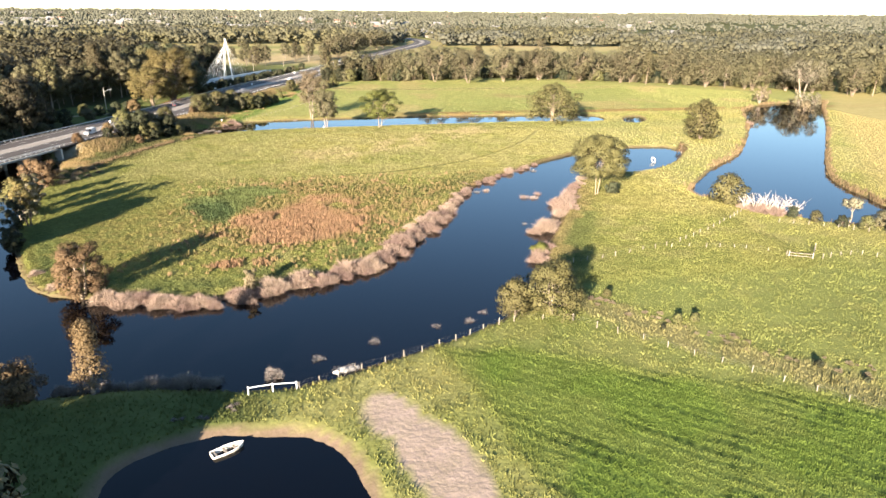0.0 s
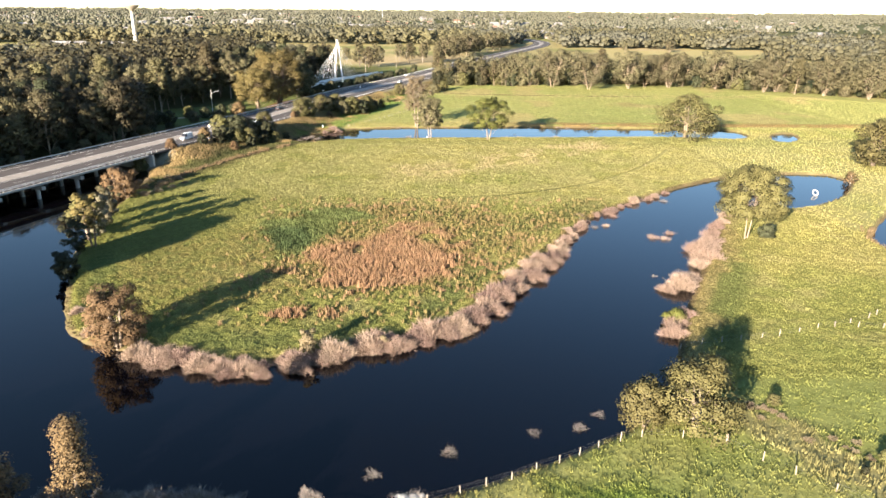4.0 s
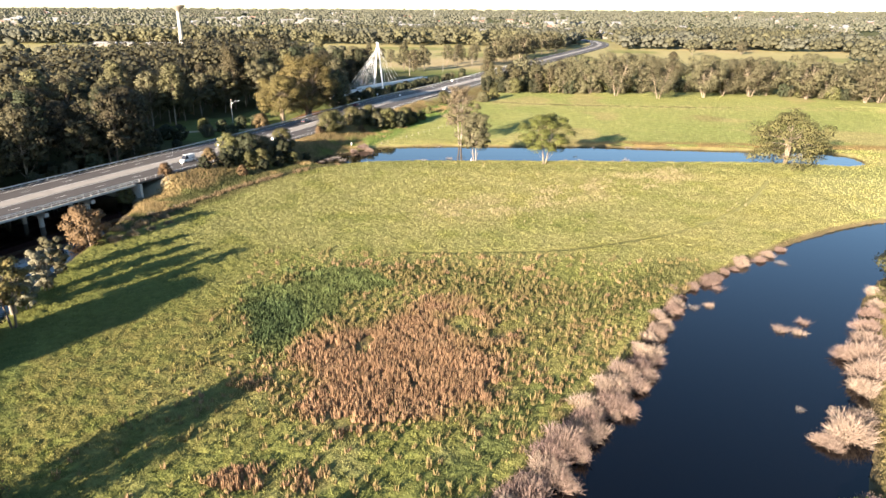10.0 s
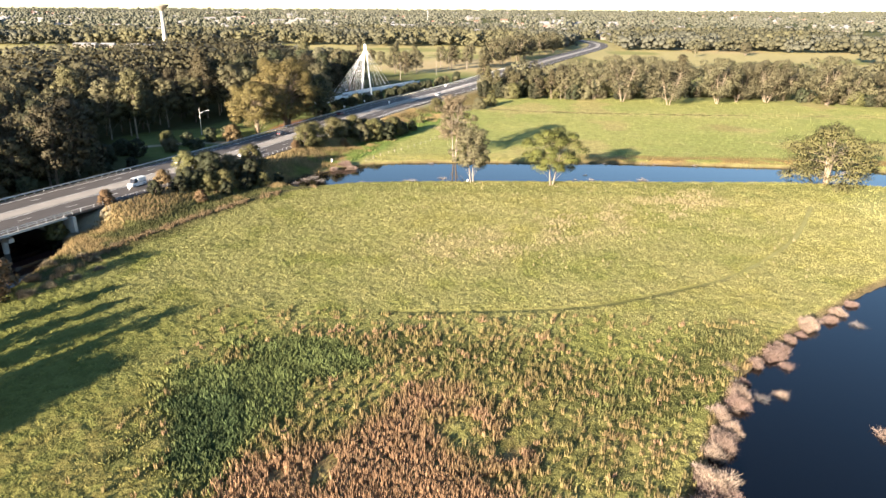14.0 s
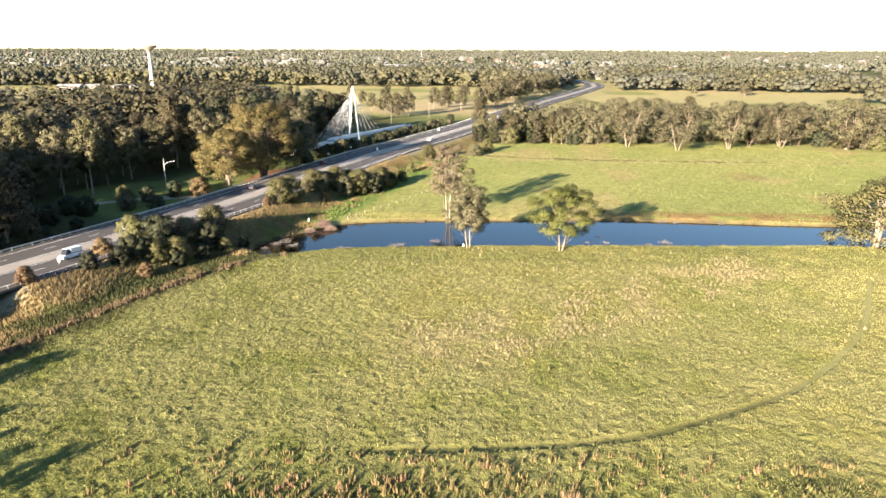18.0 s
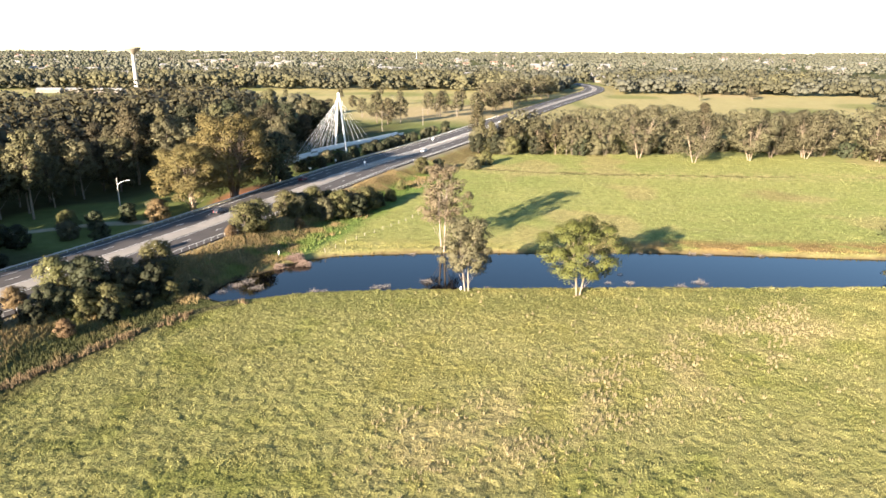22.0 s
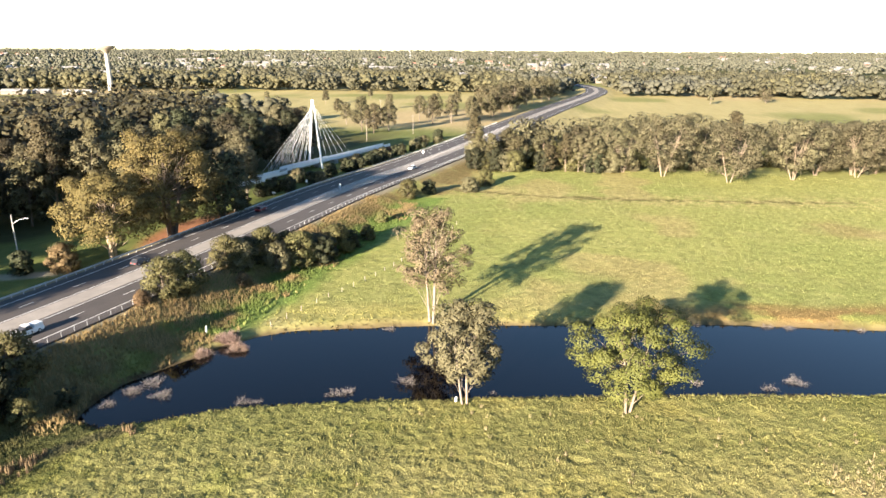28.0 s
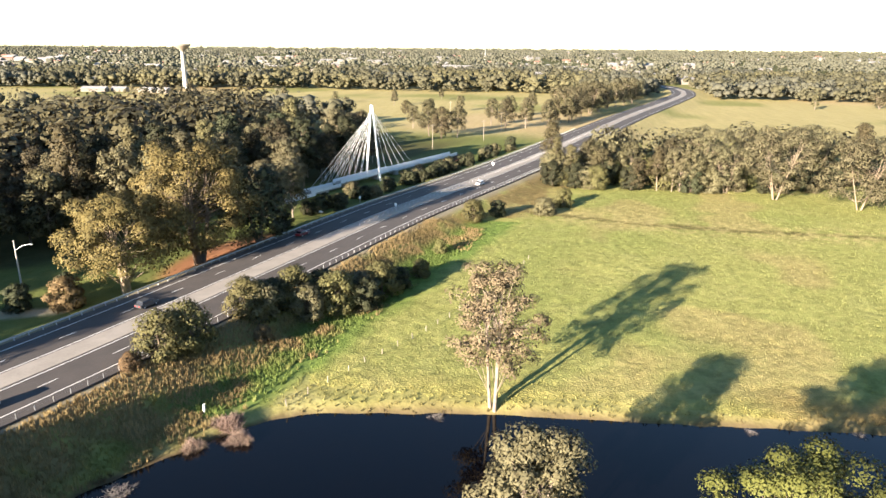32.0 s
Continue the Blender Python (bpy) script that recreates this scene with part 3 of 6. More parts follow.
# ---- trees ----
def leaves(centres, radii, per, size, rng, flat=0.75, up=0.3, dome=0.0):
    """Leaf faces on the shells of uneven clumps."""
    vs, ns = [], []
    mid = np.mean(centres, axis=0)
    far = np.max(np.linalg.norm(np.array(centres) - mid, axis=1)) + 1e-6
    for c, r in zip(centres, radii):
        k = max(6, int(per))
        d = rng.normal(size=(k, 3))
        d /= np.linalg.norm(d, axis=1)[:, None]
        d[:, 2] = np.where(rng.uniform(size=k) < dome, np.abs(d[:, 2]), d[:, 2])
        o = d + 0.7 * (np.array(c) - mid) / far + rng.normal(size=(k, 3)) * 0.13 + np.array([0, 0, 0.15])
        ns.append((o / np.linalg.norm(o, axis=1)[:, None]).repeat(4, 0))
        rr = r * rng.uniform(0.55, 1.08, (k, 1))
        p = np.array(c) + d * rr * np.array([1, 1, flat])
        n = d + rng.normal(size=(k, 3)) * 0.38 + np.array([0, 0, up])
        n /= np.linalg.norm(n, axis=1)[:, None]
        a = np.cross(n, rng.normal(size=(k, 3)))
        a /= np.linalg.norm(a, axis=1)[:, None]
        b = np.cross(n, a)
        s = size * rng.uniform(0.6, 1.35, (k, 1))
        w = s * rng.uniform(0.35, 0.75, (k, 1))
        vs.append(np.stack([p - a * s, p - b * w, p + a * s, p + b * w], 1).reshape(-1, 3))
    v = np.concatenate(vs)
    return v, np.arange(len(v)).reshape(-1, 4), np.concatenate(ns)


def make_tree(m, label, h, width, leaf, bark, seed, trunk_h=0.3, clumps=16, per=90, size=0.42, stems=1, lean=0.0, shape="round", blob=0.2,
              name="tree", category="tree", group="", droop=0.0, limbs=True, sides=6, thick=1.0, split=False, fan=0.1, dome=0.3, inner=0.35, flat=0.75):
    """A tree with a tapered trunk, limbs that end in leaf clumps, and a broken crown."""
    rng = np.random.default_rng(seed)
    t = thing(name, m, label, category, group)
    trunk, ends = [], []
    r0 = (0.018 * h + 0.08) * thick
    tops = []
    for k in range(stems):
        a = rng.uniform(0, 1.2) + k * 2 * math.pi / stems
        off = 0.0 if stems == 1 else 0.02 * h
        top = np.array([math.cos(a) * (lean + (fan * h if stems > 1 else 0.03 * h)), math.sin(a) * (lean + (fan * h if stems > 1 else 0.03 * h)), h * (0.72 if shape != "spread" else 0.5)])
        p0 = np.array([math.cos(a) * off, math.sin(a) * off, -0.25])
        midp = p0 + (top - p0) * 0.5 + rng.normal(size=3) * 0.02 * h
        pts = [p0, p0 + (midp - p0) * 0.5, midp, midp + (top - midp) * 0.55, top]
        trunk.append(tube(pts, [r0 * 1.25, r0, r0 * 0.75, r0 * 0.5, r0 * 0.2], sides))
        tops.append((p0, midp, top))
    limb_t, cen, rad = [], [], []
    for i in range(clumps):
        p0, midp, top = tops[i % stems]
        f = rng.uniform(0, 1)
        zz = trunk_h + (1 - trunk_h) * (0.12 + 0.83 * (i + 0.5) / clumps)
        prof = {"round": math.sin(math.pi * (0.14 + 0.8 * (zz - trunk_h) / (1 - trunk_h))) ** 0.7,
                "tall": 0.85 * math.sin(math.pi * (0.2 + 0.74 * (zz - trunk_h) / (1 - trunk_h))) ** 0.8,
                "spread": 0.6 + 0.4 * math.sin(math.pi * (zz - trunk_h) / (1 - trunk_h)),
                "cone": 1.05 - 0.9 * (zz - trunk_h) / (1 - trunk_h)}[shape]
        a = i * 2.39996 + rng.uniform(-0.5, 0.5)
        reach = width * 0.5 * prof * (rng.uniform(inner, 1.0) ** 0.6)
        br = width * blob * rng.uniform(0.7, 1.2)
        reach = max(0.0, reach - br * 0.6)
        c = np.array([math.cos(a) * reach, math.sin(a) * reach, zz * h - br * 0.45 - droop * reach * 0.4])
        c[:2] += top[:2] * zz
        cen.append(c)
        rad.append(br)
        if limbs:
            start = midp + (top - midp) * min(0.8, max(0.0, (zz - 0.45))) if zz > 0.4 else p0 + (midp - p0) * max(0.3, trunk_h * 1.2)
            knee = start + (c - start) * 0.55 + np.array([0, 0, 0.03 * h])
            limb_t.append(tube([start, knee, c], [r0 * 0.24, r0 * 0.13, r0 * 0.04], 5))
    part("trunk", tube_mesh("trunk", trunk + ([] if split else limb_t), bark), bark, t)
    for one in limb_t if split else ():
        part("limb", tube_mesh("limb", [one], bark), bark, t)
    v, q, nn = leaves(cen, rad, per, size, rng, flat, dome=dome)
    if droop:
        v[:, 2] -= droop * rng.uniform(0, 1, len(v) // 4).repeat(4) * h * 0.12
    v[:, 2] = np.maximum(v[:, 2], 0.05)
    part("crown", mesh_np("crown", v, q, leaf, outward=nn), leaf, t)
    return t


def at_ground(x, y, turn=0.0, s=1.0, sink=0.1):
    return Matrix.Translation((x, y, h1(x, y) - sink)) @ Matrix.Rotation(turn, 4, "Z") @ Matrix.Diagonal((s, s, s, 1))


# ---- single trees of the flats ----
def hero(x, y, label, h, w, leaf, bark, seed, *a, turn=0.0, **k):
    return make_tree(at_ground(x, y, turn), label, h, w, leaf, bark, seed, *a, split=True, **k)


hero(73.5, 169.8, "broad round gum tree with a pale forked trunk on the bank", 17.5, 18, LEAF_OLIVE, BARK_M, 1, 0.34, 80, 420, 0.2, 2, blob=0.13, dome=0.6, thick=0.42)
hero(23.4, 293.1, "spreading yellow-green gum tree with pale limbs by the pool", 17.5, 17, LEAF_GREEN, BARK_M, 2, 0.24, 50, 560, 0.16, 2, shape="round", blob=0.125, thick=0.5, fan=0.1, dome=0.75, inner=0.4, flat=0.75, lean=1.2)
hero(0.1, 294.5, "slender gum tree with sparse brownish leaves by the pool", 17, 12.5, LEAF_GUM, BARK, 3, 0.26, 64, 260, 0.19, 2, shape="round", blob=0.125, thick=0.45, fan=0.1, dome=0.5, inner=0.15)
hero(-6.1, 326.5, "tall thin gum tree with sparse brown leaves on the bank", 23.5, 17.5, LEAF_TAN, BARK, 4, 0.26, 90, 170, 0.18, 3, shape="tall", blob=0.09, thick=0.5, fan=0.07, dome=0.4, inner=0.15)
hero(106.6, 302, "weeping gum tree with low hanging boughs by the pool", 19, 35, LEAF_OLIVE, BARK_M, 5, 0.02, 60, 230, 0.3, 3, droop=0.15, blob=0.1, dome=0.5, inner=0.2)
hero(-48, 118.3, "bushy rust-brown tree with thin pale stems at the water", 10.8, 10.5, LEAF_RUST, BARK, 6, 0.06, 44, 340, 0.17, 3, blob=0.15)
hero(-36.2, 82.1, "slim young gum tree with golden leaves on the bank", 12, 6.5, LEAF_RUST, BARK, 7, 0.1, 40, 150, 0.13, 1, shape="cone", blob=0.24)
hero(-45.5, 82.5, "low dark reddish shrub on the bank", 6.5, 6.5, LEAF_RUST, BARK_D, 8, 0.05, 26, 220, 0.16, 2, blob=0.22)
hero(34.5, 96.3, "bushy golden-green tree among fence posts", 10, 12.5, LEAF_OLIVE, BARK, 9, 0.06, 40, 320, 0.17, 3, blob=0.15)
hero(27.8, 95.8, "small green tree on the bank", 7.5, 7.5, LEAF_OLIVE, BARK, 10, 0.12, 26, 240, 0.17, 2, blob=0.2)
hero(152, 248, "dense broad tree on the grassy neck", 17, 18, LEAF_OLIVE, BARK_D, 12, 0.0, 50, 160, 0.32, 2, blob=0.13, inner=0.2, dome=0.4)
hero(-17.9, 115.6, "small tan half-bare tree among dry shrubs", 5, 3.2, LEAF_TAN, BARK, 18, 0.1, 18, 90, 0.16, 2, blob=0.2)
hero(-6.7, 118.3, "small tan half-bare tree among dry shrubs", 3.8, 2.6, LEAF_TAN, BARK, 19, 0.1, 14, 80, 0.16, 2, blob=0.2)
hero(247.7, 347, "pale half-bare tree standing at the river's head", 11, 10, LEAF_TAN, BARK, 24, 0.15, 24, 90, 0.26, 4, blob=0.14, fan=0.25, group="half-bare trees at the river's head")
hero(254, 352, "pale half-bare tree standing at the river's head", 8, 8, LEAF_TAN, BARK, 25, 0.1, 20, 80, 0.26, 3, blob=0.16, fan=0.2, group="half-bare trees at the river's head")
hero(268, 338, "brownish half-bare tree standing in the river's head", 11, 11, LEAF_FAR, BARK, 26, 0.15, 26, 90, 0.26, 4, blob=0.14, fan=0.25, group="half-bare trees at the river's head")
hero(258, 322, "brownish half-bare tree standing in the river's head", 8, 9, LEAF_TAN, BARK_M, 27, 0.1, 22, 80, 0.26, 3, blob=0.15, fan=0.2, group="half-bare trees at the river's head")
hero(282, 345, "brownish half-bare tree standing in the river's head", 9, 9, LEAF_FAR, BARK, 28, 0.1, 22, 80, 0.26, 3, blob=0.15, fan=0.2, group="half-bare trees at the river's head")
hero(293, 371, "big gum tree with a bare pale forked trunk", 23, 23, LEAF_FAR, BARK, 29, 0.4, 50, 150, 0.3, 4, blob=0.11, fan=0.22, thick=0.8, dome=0.6)
hero(123.8, 132.1, "thin pale-stemmed tree with a flat top in the hedge", 7.5, 5, LEAF_FAR, BARK, 30, 0.7, 14, 110, 0.22, 2, blob=0.2, fan=0.06)
hero(106.5, 156.3, "rounded dense green bush on the river bank", 8.8, 11, LEAF_OLIVE, BARK_D, 13, 0.0, 26, 150, 0.3, 2, blob=0.2)
hero(-76.2, 168, "thin gum tree with ochre leaves at the water's edge", 11, 6.5, LEAF_OLIVE, BARK, 14, 0.35, 16, 110, 0.26, 2, blob=0.22)
hero(-87.1, 208, "bushy tree with bronze leaves below the bridge", 10.5, 10, LEAF_RUST, BARK, 15, 0.1, 24, 140, 0.28, 2, blob=0.19)
hero(-82.5, 203, "bushy tree with dark reddish leaves below the bridge", 9, 8, LEAF_RUST, BARK_D, 16, 0.08, 18, 120, 0.28, 2, blob=0.2)
# dark and golden leaves carry the shade and sunlit top in their colour
for x, y, h, w, leaf, seed, label in [(-70.4, 146.4, 6.5, 5.5, LEAF_DARK, 150, "low tree standing in the shallows, leaves darkened as in shade"), (-73.6, 158, 9.5, 6, LEAF_DARK, 151, "half-bare tree standing in the shallows, leaves darkened as in shade"),
                                      (-72.8, 163, 13, 6, LEAF_GOLD, 152, "slim tree in the shallows, leaves golden as its sunlit top, stem dark"), (-75, 170, 8.5, 5, LEAF_FAR, 153, "grey half-bare tree standing in the shallows"),
                                      (-76.8, 178, 9, 5.5, LEAF_FAR, 154, "grey half-bare tree standing in the shallows"), (-79.5, 186, 8.5, 5.5, LEAF_GUM, 155, "grey half-bare tree standing in the shallows")]:
    hero(x, y, label, h, w, leaf, BARK_D if leaf != LEAF_FAR else BARK, seed, 0.3 if h > 12 else 0.12, 26, 110, 0.24, 2, blob=0.15, thick=0.6, inner=0.2, group="trees in the shallows")
for k, (x, y, h) in enumerate([(-114, 82, 32), (-121, 76, 28), (-140, 78, 32)]):
    hero(x, y, "tall dense gum tree on the south bank", h, 21, LEAF_WOOD, BARK_M, 160 + k, 0.05, 80, 170, 0.75, 2, blob=0.15, group="gum trees on the south bank")
for k, (x, y) in enumerate([(-39, 50), (-43, 43), (-47.5, 36), (-57, 58), (-64, 65), (-55, 46), (-70, 71), (-48.5, 44), (-63, 53), (-77, 67), (-52, 38)]):
    hero(x, y, "tall gum tree on the bank beside the farm pond", 10.5 if y > 56 else 14, 14, LEAF_GUM, BARK, 170 + k, 0.0, 26, 100, 0.6, 1, blob=0.2, group="trees behind the pond")
hero(-85, 360, "broad olive gum tree on a grassy verge beside the road", 22, 23, LEAF_GOLD, BARK_M, 181, 0.22, 74, 360, 0.23, 3, blob=0.115, dome=0.6)
hero(-79, 380, "big golden-olive gum tree above bare red earth", 30, 30, LEAF_GOLD, BARK_D, 182, 0.1, 90, 380, 0.26, 3, blob=0.11, dome=0.5)
hero(-69, 392, "dark leafy gum tree above bare red earth", 20, 16, LEAF_DARK, BARK_D, 183, 0.1, 28, 130, 0.45, 2, blob=0.18)

# ---- shrubs on the road's slopes ----
SHRUB = [make_tree(at_ground(x, y), lab, h, w, leaf, BARK_D, 200 + k, 0.0, 30, 190, 0.22, 2, blob=0.18, name="shrub", category="shrub", group="shrubs along the road")
         for k, (x, y, h, w, leaf, lab) in enumerate([(-57.5, 327, 8.5, 9, LEAF_SHRUB, "rounded olive shrub on the road's slope"), (-64, 287, 7.5, 8, LEAF_DARK, "dense dark green shrub on the road's slope"),
                                                      (-49.5, 346.5, 7, 9, LEAF_GUM, "dense grey-green shrub on the road's slope"), (-92, 351, 7, 8, LEAF_RUST, "brownish shrub on the grassy verge")])]
for x, y, k, s in [(-55.5, 331, 0, 1.0), (-51.5, 345, 0, 0.95), (-48.5, 349, 1, 0.9), (-46, 353.5, 0, 1.0), (-43, 352, 2, 0.95), (-42, 358, 1, 1.05), (-38.5, 357, 0, 1.05), (-36, 363, 2, 1.1), (-33.5, 360, 1, 0.9),
                   (-32, 367, 0, 1.0), (-29, 372, 1, 0.8), (-26, 380, 0, 0.6), (-24, 398, 0, 0.5), (-18.4, 427, 0, 0.85), (-12, 436, 1, 0.7), (-60, 322, 3, 0.45), (-47, 340, 3, 0.45),
                   (-74, 272, 1, 0.75), (-68, 277, 0, 0.7), (-76.5, 267, 1, 0.6), (-76, 271.5, 1, 0.8), (-71.5, 273.5, 0, 0.7), (-67, 274.5, 1, 0.55), (-64, 281, 1, 0.6), (-60.5, 287, 0, 0.5), (-57.5, 292, 1, 0.45), (-80.5, 262, 1, 0.55), (-71, 267, 3, 0.5), (-72.5, 279, 1, 1.15), (-79, 279, 0, 1.0), (-66, 294, 0, 1.0), (-83, 272, 3, 0.6), (-77, 285, 1, 0.9), (-70, 286, 2, 1.0),
                   (2, 440, 2, 0.9), (8, 452, 0, 0.8), (-88, 252, 3, 0.55), (-94, 240, 0, 0.6),
                   (-99, 347, 1, 0.8), (-104, 338, 1, 0.75), (-106, 328, 2, 0.7), (-113, 318, 1, 0.8), (-117, 306, 1, 0.9), (-120, 296, 2, 0.7), (-124, 286, 1, 0.9), (-97, 358, 1, 0.6),
                   (-128, 275, 1, 1.0), (-133, 262, 1, 0.9), (-110, 335, 0, 0.7), (-118, 318, 1, 0.8), (-61, 452, 1, 0.5), (-48, 478, 1, 0.8), (-46, 486, 2, 0.7), (-52, 470, 1, 0.6),
                   (115, 141, 1, 0.42), (118.5, 137, 0, 0.4), (122, 132, 1, 0.4), (126, 129, 0, 0.42), (131, 126, 1, 0.45), (136, 122, 0, 0.4), (141, 119, 1, 0.45), (133, 131, 2, 0.7)]:
    copy_thing(SHRUB[k], at_ground(x, y, rnd.uniform(0, 6.3), s * rnd.uniform(0.92, 1.08)))

# ---- woods west of the road ----
protos = []
PROTO = [(24, 14, LEAF_DARK, BARK_M, "tall", 0.3, 34), (22, 16, LEAF_WOOD, BARK_D, "round", 0.2, 34), (27, 16, LEAF_BRONZE, BARK_M, "tall", 0.3, 36),
         (20, 16, LEAF_BRONZE, BARK_D, "round", 0.1, 32), (23, 17, LEAF_WOOD, BARK_M, "round", 0.2, 36), (22, 15, LEAF_GUM, BARK, "round", 0.25, 36)]
for k, (h, w, leaf, bark, shp, th, cl) in enumerate(PROTO):
    p, a = on_road(S0 + 110 + 40 * k, -50 - 4 * k)
    protos.append(make_tree(at_ground(p[0], p[1]), "tall dark-leaved gum tree in dense woodland", h, w, leaf, bark, 40 + k, th, cl, 150, 0.33, 1, shape=shp, blob=0.14, thick=0.6, dome=0.4, inner=0.2, group="woodland beside the road", sides=5))
placed = []


def free(x, y, r):
    for a, b in placed:
        if (a - x) ** 2 + (b - y) ** 2 < r * r:
            return False
    placed.append((x, y))
    return True


behind = []
for k in range(8000):
    s, d = rnd.uniform(S0 - 190, S1 - 40), -rnd.uniform(19, 200)
    p, a = on_road(s, d)
    x, y = float(p[0]), float(p[1])
    if (d > -36 and y > 285) or (y < 290 and float(sdist(np.array([x]), np.array([y]), BILLABONG)[0]) < 4):
        continue
    if y > 640 or (290 < y < 395 and d > -64) or (x + 103) ** 2 / 27 ** 2 + (y - 348) ** 2 / 19 ** 2 < 1 or (y > 395 and d > -50) or (y > 500 and d > -75 - (y - 500)):
        continue
    if not free(x, y, 7.5 if d > -80 else 10.5):
        continue
    if d < -95 or y < 205:
        behind.append((x, y))
        continue
    # edge trees near the bridge get only dark leaves, in place of shade
    copy_thing(rnd.choice(protos[:2] + protos[4:5] if d > -60 and y < 330 else protos), at_ground(x, y, rnd.uniform(0, 6.3), rnd.uniform(0.75, 1.15)))

for x, y in [(-82, 452), (-86, 464), (-79, 474), (-77, 488), (-88, 478), (-74, 502), (-90, 498), (-70, 516), (-84, 512), (-79, 440), (-70, 405), (-76, 414), (-72, 424)]:
    copy_thing(protos[5], at_ground(x, y, rnd.uniform(0, 6.3), rnd.uniform(0.7, 0.95)))

# scrub under the wood's edge
count = 0
while count < 130:
    s, d = rnd.uniform(S0 - 40, S1 - 60), -rnd.uniform(18, 44)
    q, a = on_road(s, d)
    x, y = float(q[0]), float(q[1])
    if (325 < y < 400) or (y > 400 and d < -30) or (280 < y < 340 and -36 < d < -28):
        continue
    copy_thing(SHRUB[1] if count % 4 else SHRUB[2], at_ground(x, y, rnd.uniform(0, 6.3), rnd.uniform(0.35, 0.85)))
    count += 1

# ---- tree line across the far paddock ----
line_protos = []
for k, (x, y, h, w) in enumerate([(79.9, 475, 26, 21), (101.4, 462.5, 24, 25), (128.9, 469.7, 25, 22)]):
    line_protos.append(make_tree(at_ground(x, y), "large gum tree with a pale forked trunk at the paddock's edge", h, w, LEAF_GUM, BARK_M, 60 + k, 0.13, 76, 200, 0.27, 4, thick=0.4, fan=0.26, dome=0.6,
                                 blob=0.12, group="gum trees along the paddock"))
for x, y, s in [(143, 481, 0.8), (158, 478, 1.0), (170, 486, 0.85), (187, 472, 1.05), (198, 474, 0.8), (219, 456, 1.0), (231, 455, 0.75), (243, 441, 0.95), (262, 428, 0.95), (284, 408, 0.9), (306, 392, 1.0), (330, 372, 0.95),
                (66, 484, 0.75), (352, 350, 1.0), (375, 330, 1.0)]:
    copy_thing(rnd.choice(line_protos), at_ground(x, y, rnd.uniform(0, 6.3), s * rnd.uniform(0.9, 1.05)))
# undergrowth that closes the line of gums
for k in range(64):
    x = 62 + k * 4.6 + rnd.uniform(-1.5, 1.5)
    y = (486 if x < 140 else 486 - (x - 140) * 0.56) + rnd.uniform(0, 9) + (12 if x > 100 else 0)
    copy_thing(SHRUB[k % 3], at_ground(x, y, rnd.uniform(0, 6.3), rnd.uniform(0.7, 1.15)))
for k in range(46):
    x = 4 + k * 1.3 + rnd.uniform(-1, 1)
    y = 483 - 0.04 * x + rnd.uniform(0, 26)
    copy_thing(rnd.choice(SHRUB[:3]) if k % 3 else rnd.choice(protos[2:]), at_ground(x, y, rnd.uniform(0, 6.3), rnd.uniform(0.9, 1.4) if k % 3 else rnd.uniform(0.55, 0.8)))
for k in range(3000):
    x = rnd.uniform(-6, 620)
    edge = 486 + 0.1 * x if x < 120 else 498 - (x - 120) * 0.62
    y = edge + rnd.uniform(8, 230) if x > 60 else edge + rnd.uniform(2, 70)
    d, _, _ = dist_line(np.array([x]), np.array([y]), ROAD)
    if d[0] < 27 or (y > 545 and d[0] < 75) or (y > 545 and x < 330) or (x > 150 and 660 < y) or y < 300 or not free(x, y, 12 if y - edge < 30 else 13):
        continue
    if y - edge > 26:
        behind.append((x, y))
        continue
    copy_thing(rnd.choice(line_protos + protos[2:]), at_ground(x, y, rnd.uniform(0, 6.3), rnd.uniform(0.65, 0.9)))


for x, y, s in [(-52, 598, 1.0), (-60, 606, 0.9), (-44, 604, 0.8), (-20, 650, 0.9), (-8, 655, 0.85), (6, 662, 0.9), (-30, 668, 0.8), (-75, 640, 0.7), (-110, 655, 0.5), (-140, 690, 0.45), (-95, 720, 0.55), (-150, 760, 0.5),
                (-200, 700, 0.5), (-260, 760, 0.6), (-300, 800, 0.5), (-180, 830, 0.5), (-120, 800, 0.6), (-60, 760, 0.6), (-20, 720, 0.7), (-235, 850, 0.6), (-360, 830, 0.5), (-330, 740, 0.6), (20, 700, 0.8), (-90, 870, 0.5),
                (-470, 930, 0.5), (-440, 935, 0.4), (-425, 940, 0.5), (-380, 950, 0.5), (-330, 1050, 0.6), (-310, 1040, 0.5), (-372, 1030, 0.6), (-500, 925, 0.45), (-415, 960, 0.4), (-130, 610, 0.6), (-160, 640, 0.6), (-95, 590, 0.5), (230, 850, 0.6), (290, 870, 0.7), (-5, 780, 0.7), (15, 800, 0.8), (30, 815, 0.75), (44, 838, 0.8), (60, 860, 0.8), (75, 890, 0.8), (92, 920, 0.8), (10, 690, 0.8), (22, 712, 0.9), (30, 735, 0.95), (38, 760, 1.0), (46, 780, 1.0), (55, 805, 1.0), (64, 830, 1.0), (74, 855, 1.0), (84, 880, 1.0), (26, 752, 0.9), (38, 790, 0.95)]:
    copy_thing(rnd.choice(protos[1::2] + (line_protos if x > 0 else [])), at_ground(x, y, rnd.uniform(0, 6.3), s * rnd.uniform(0.85, 1.1)))


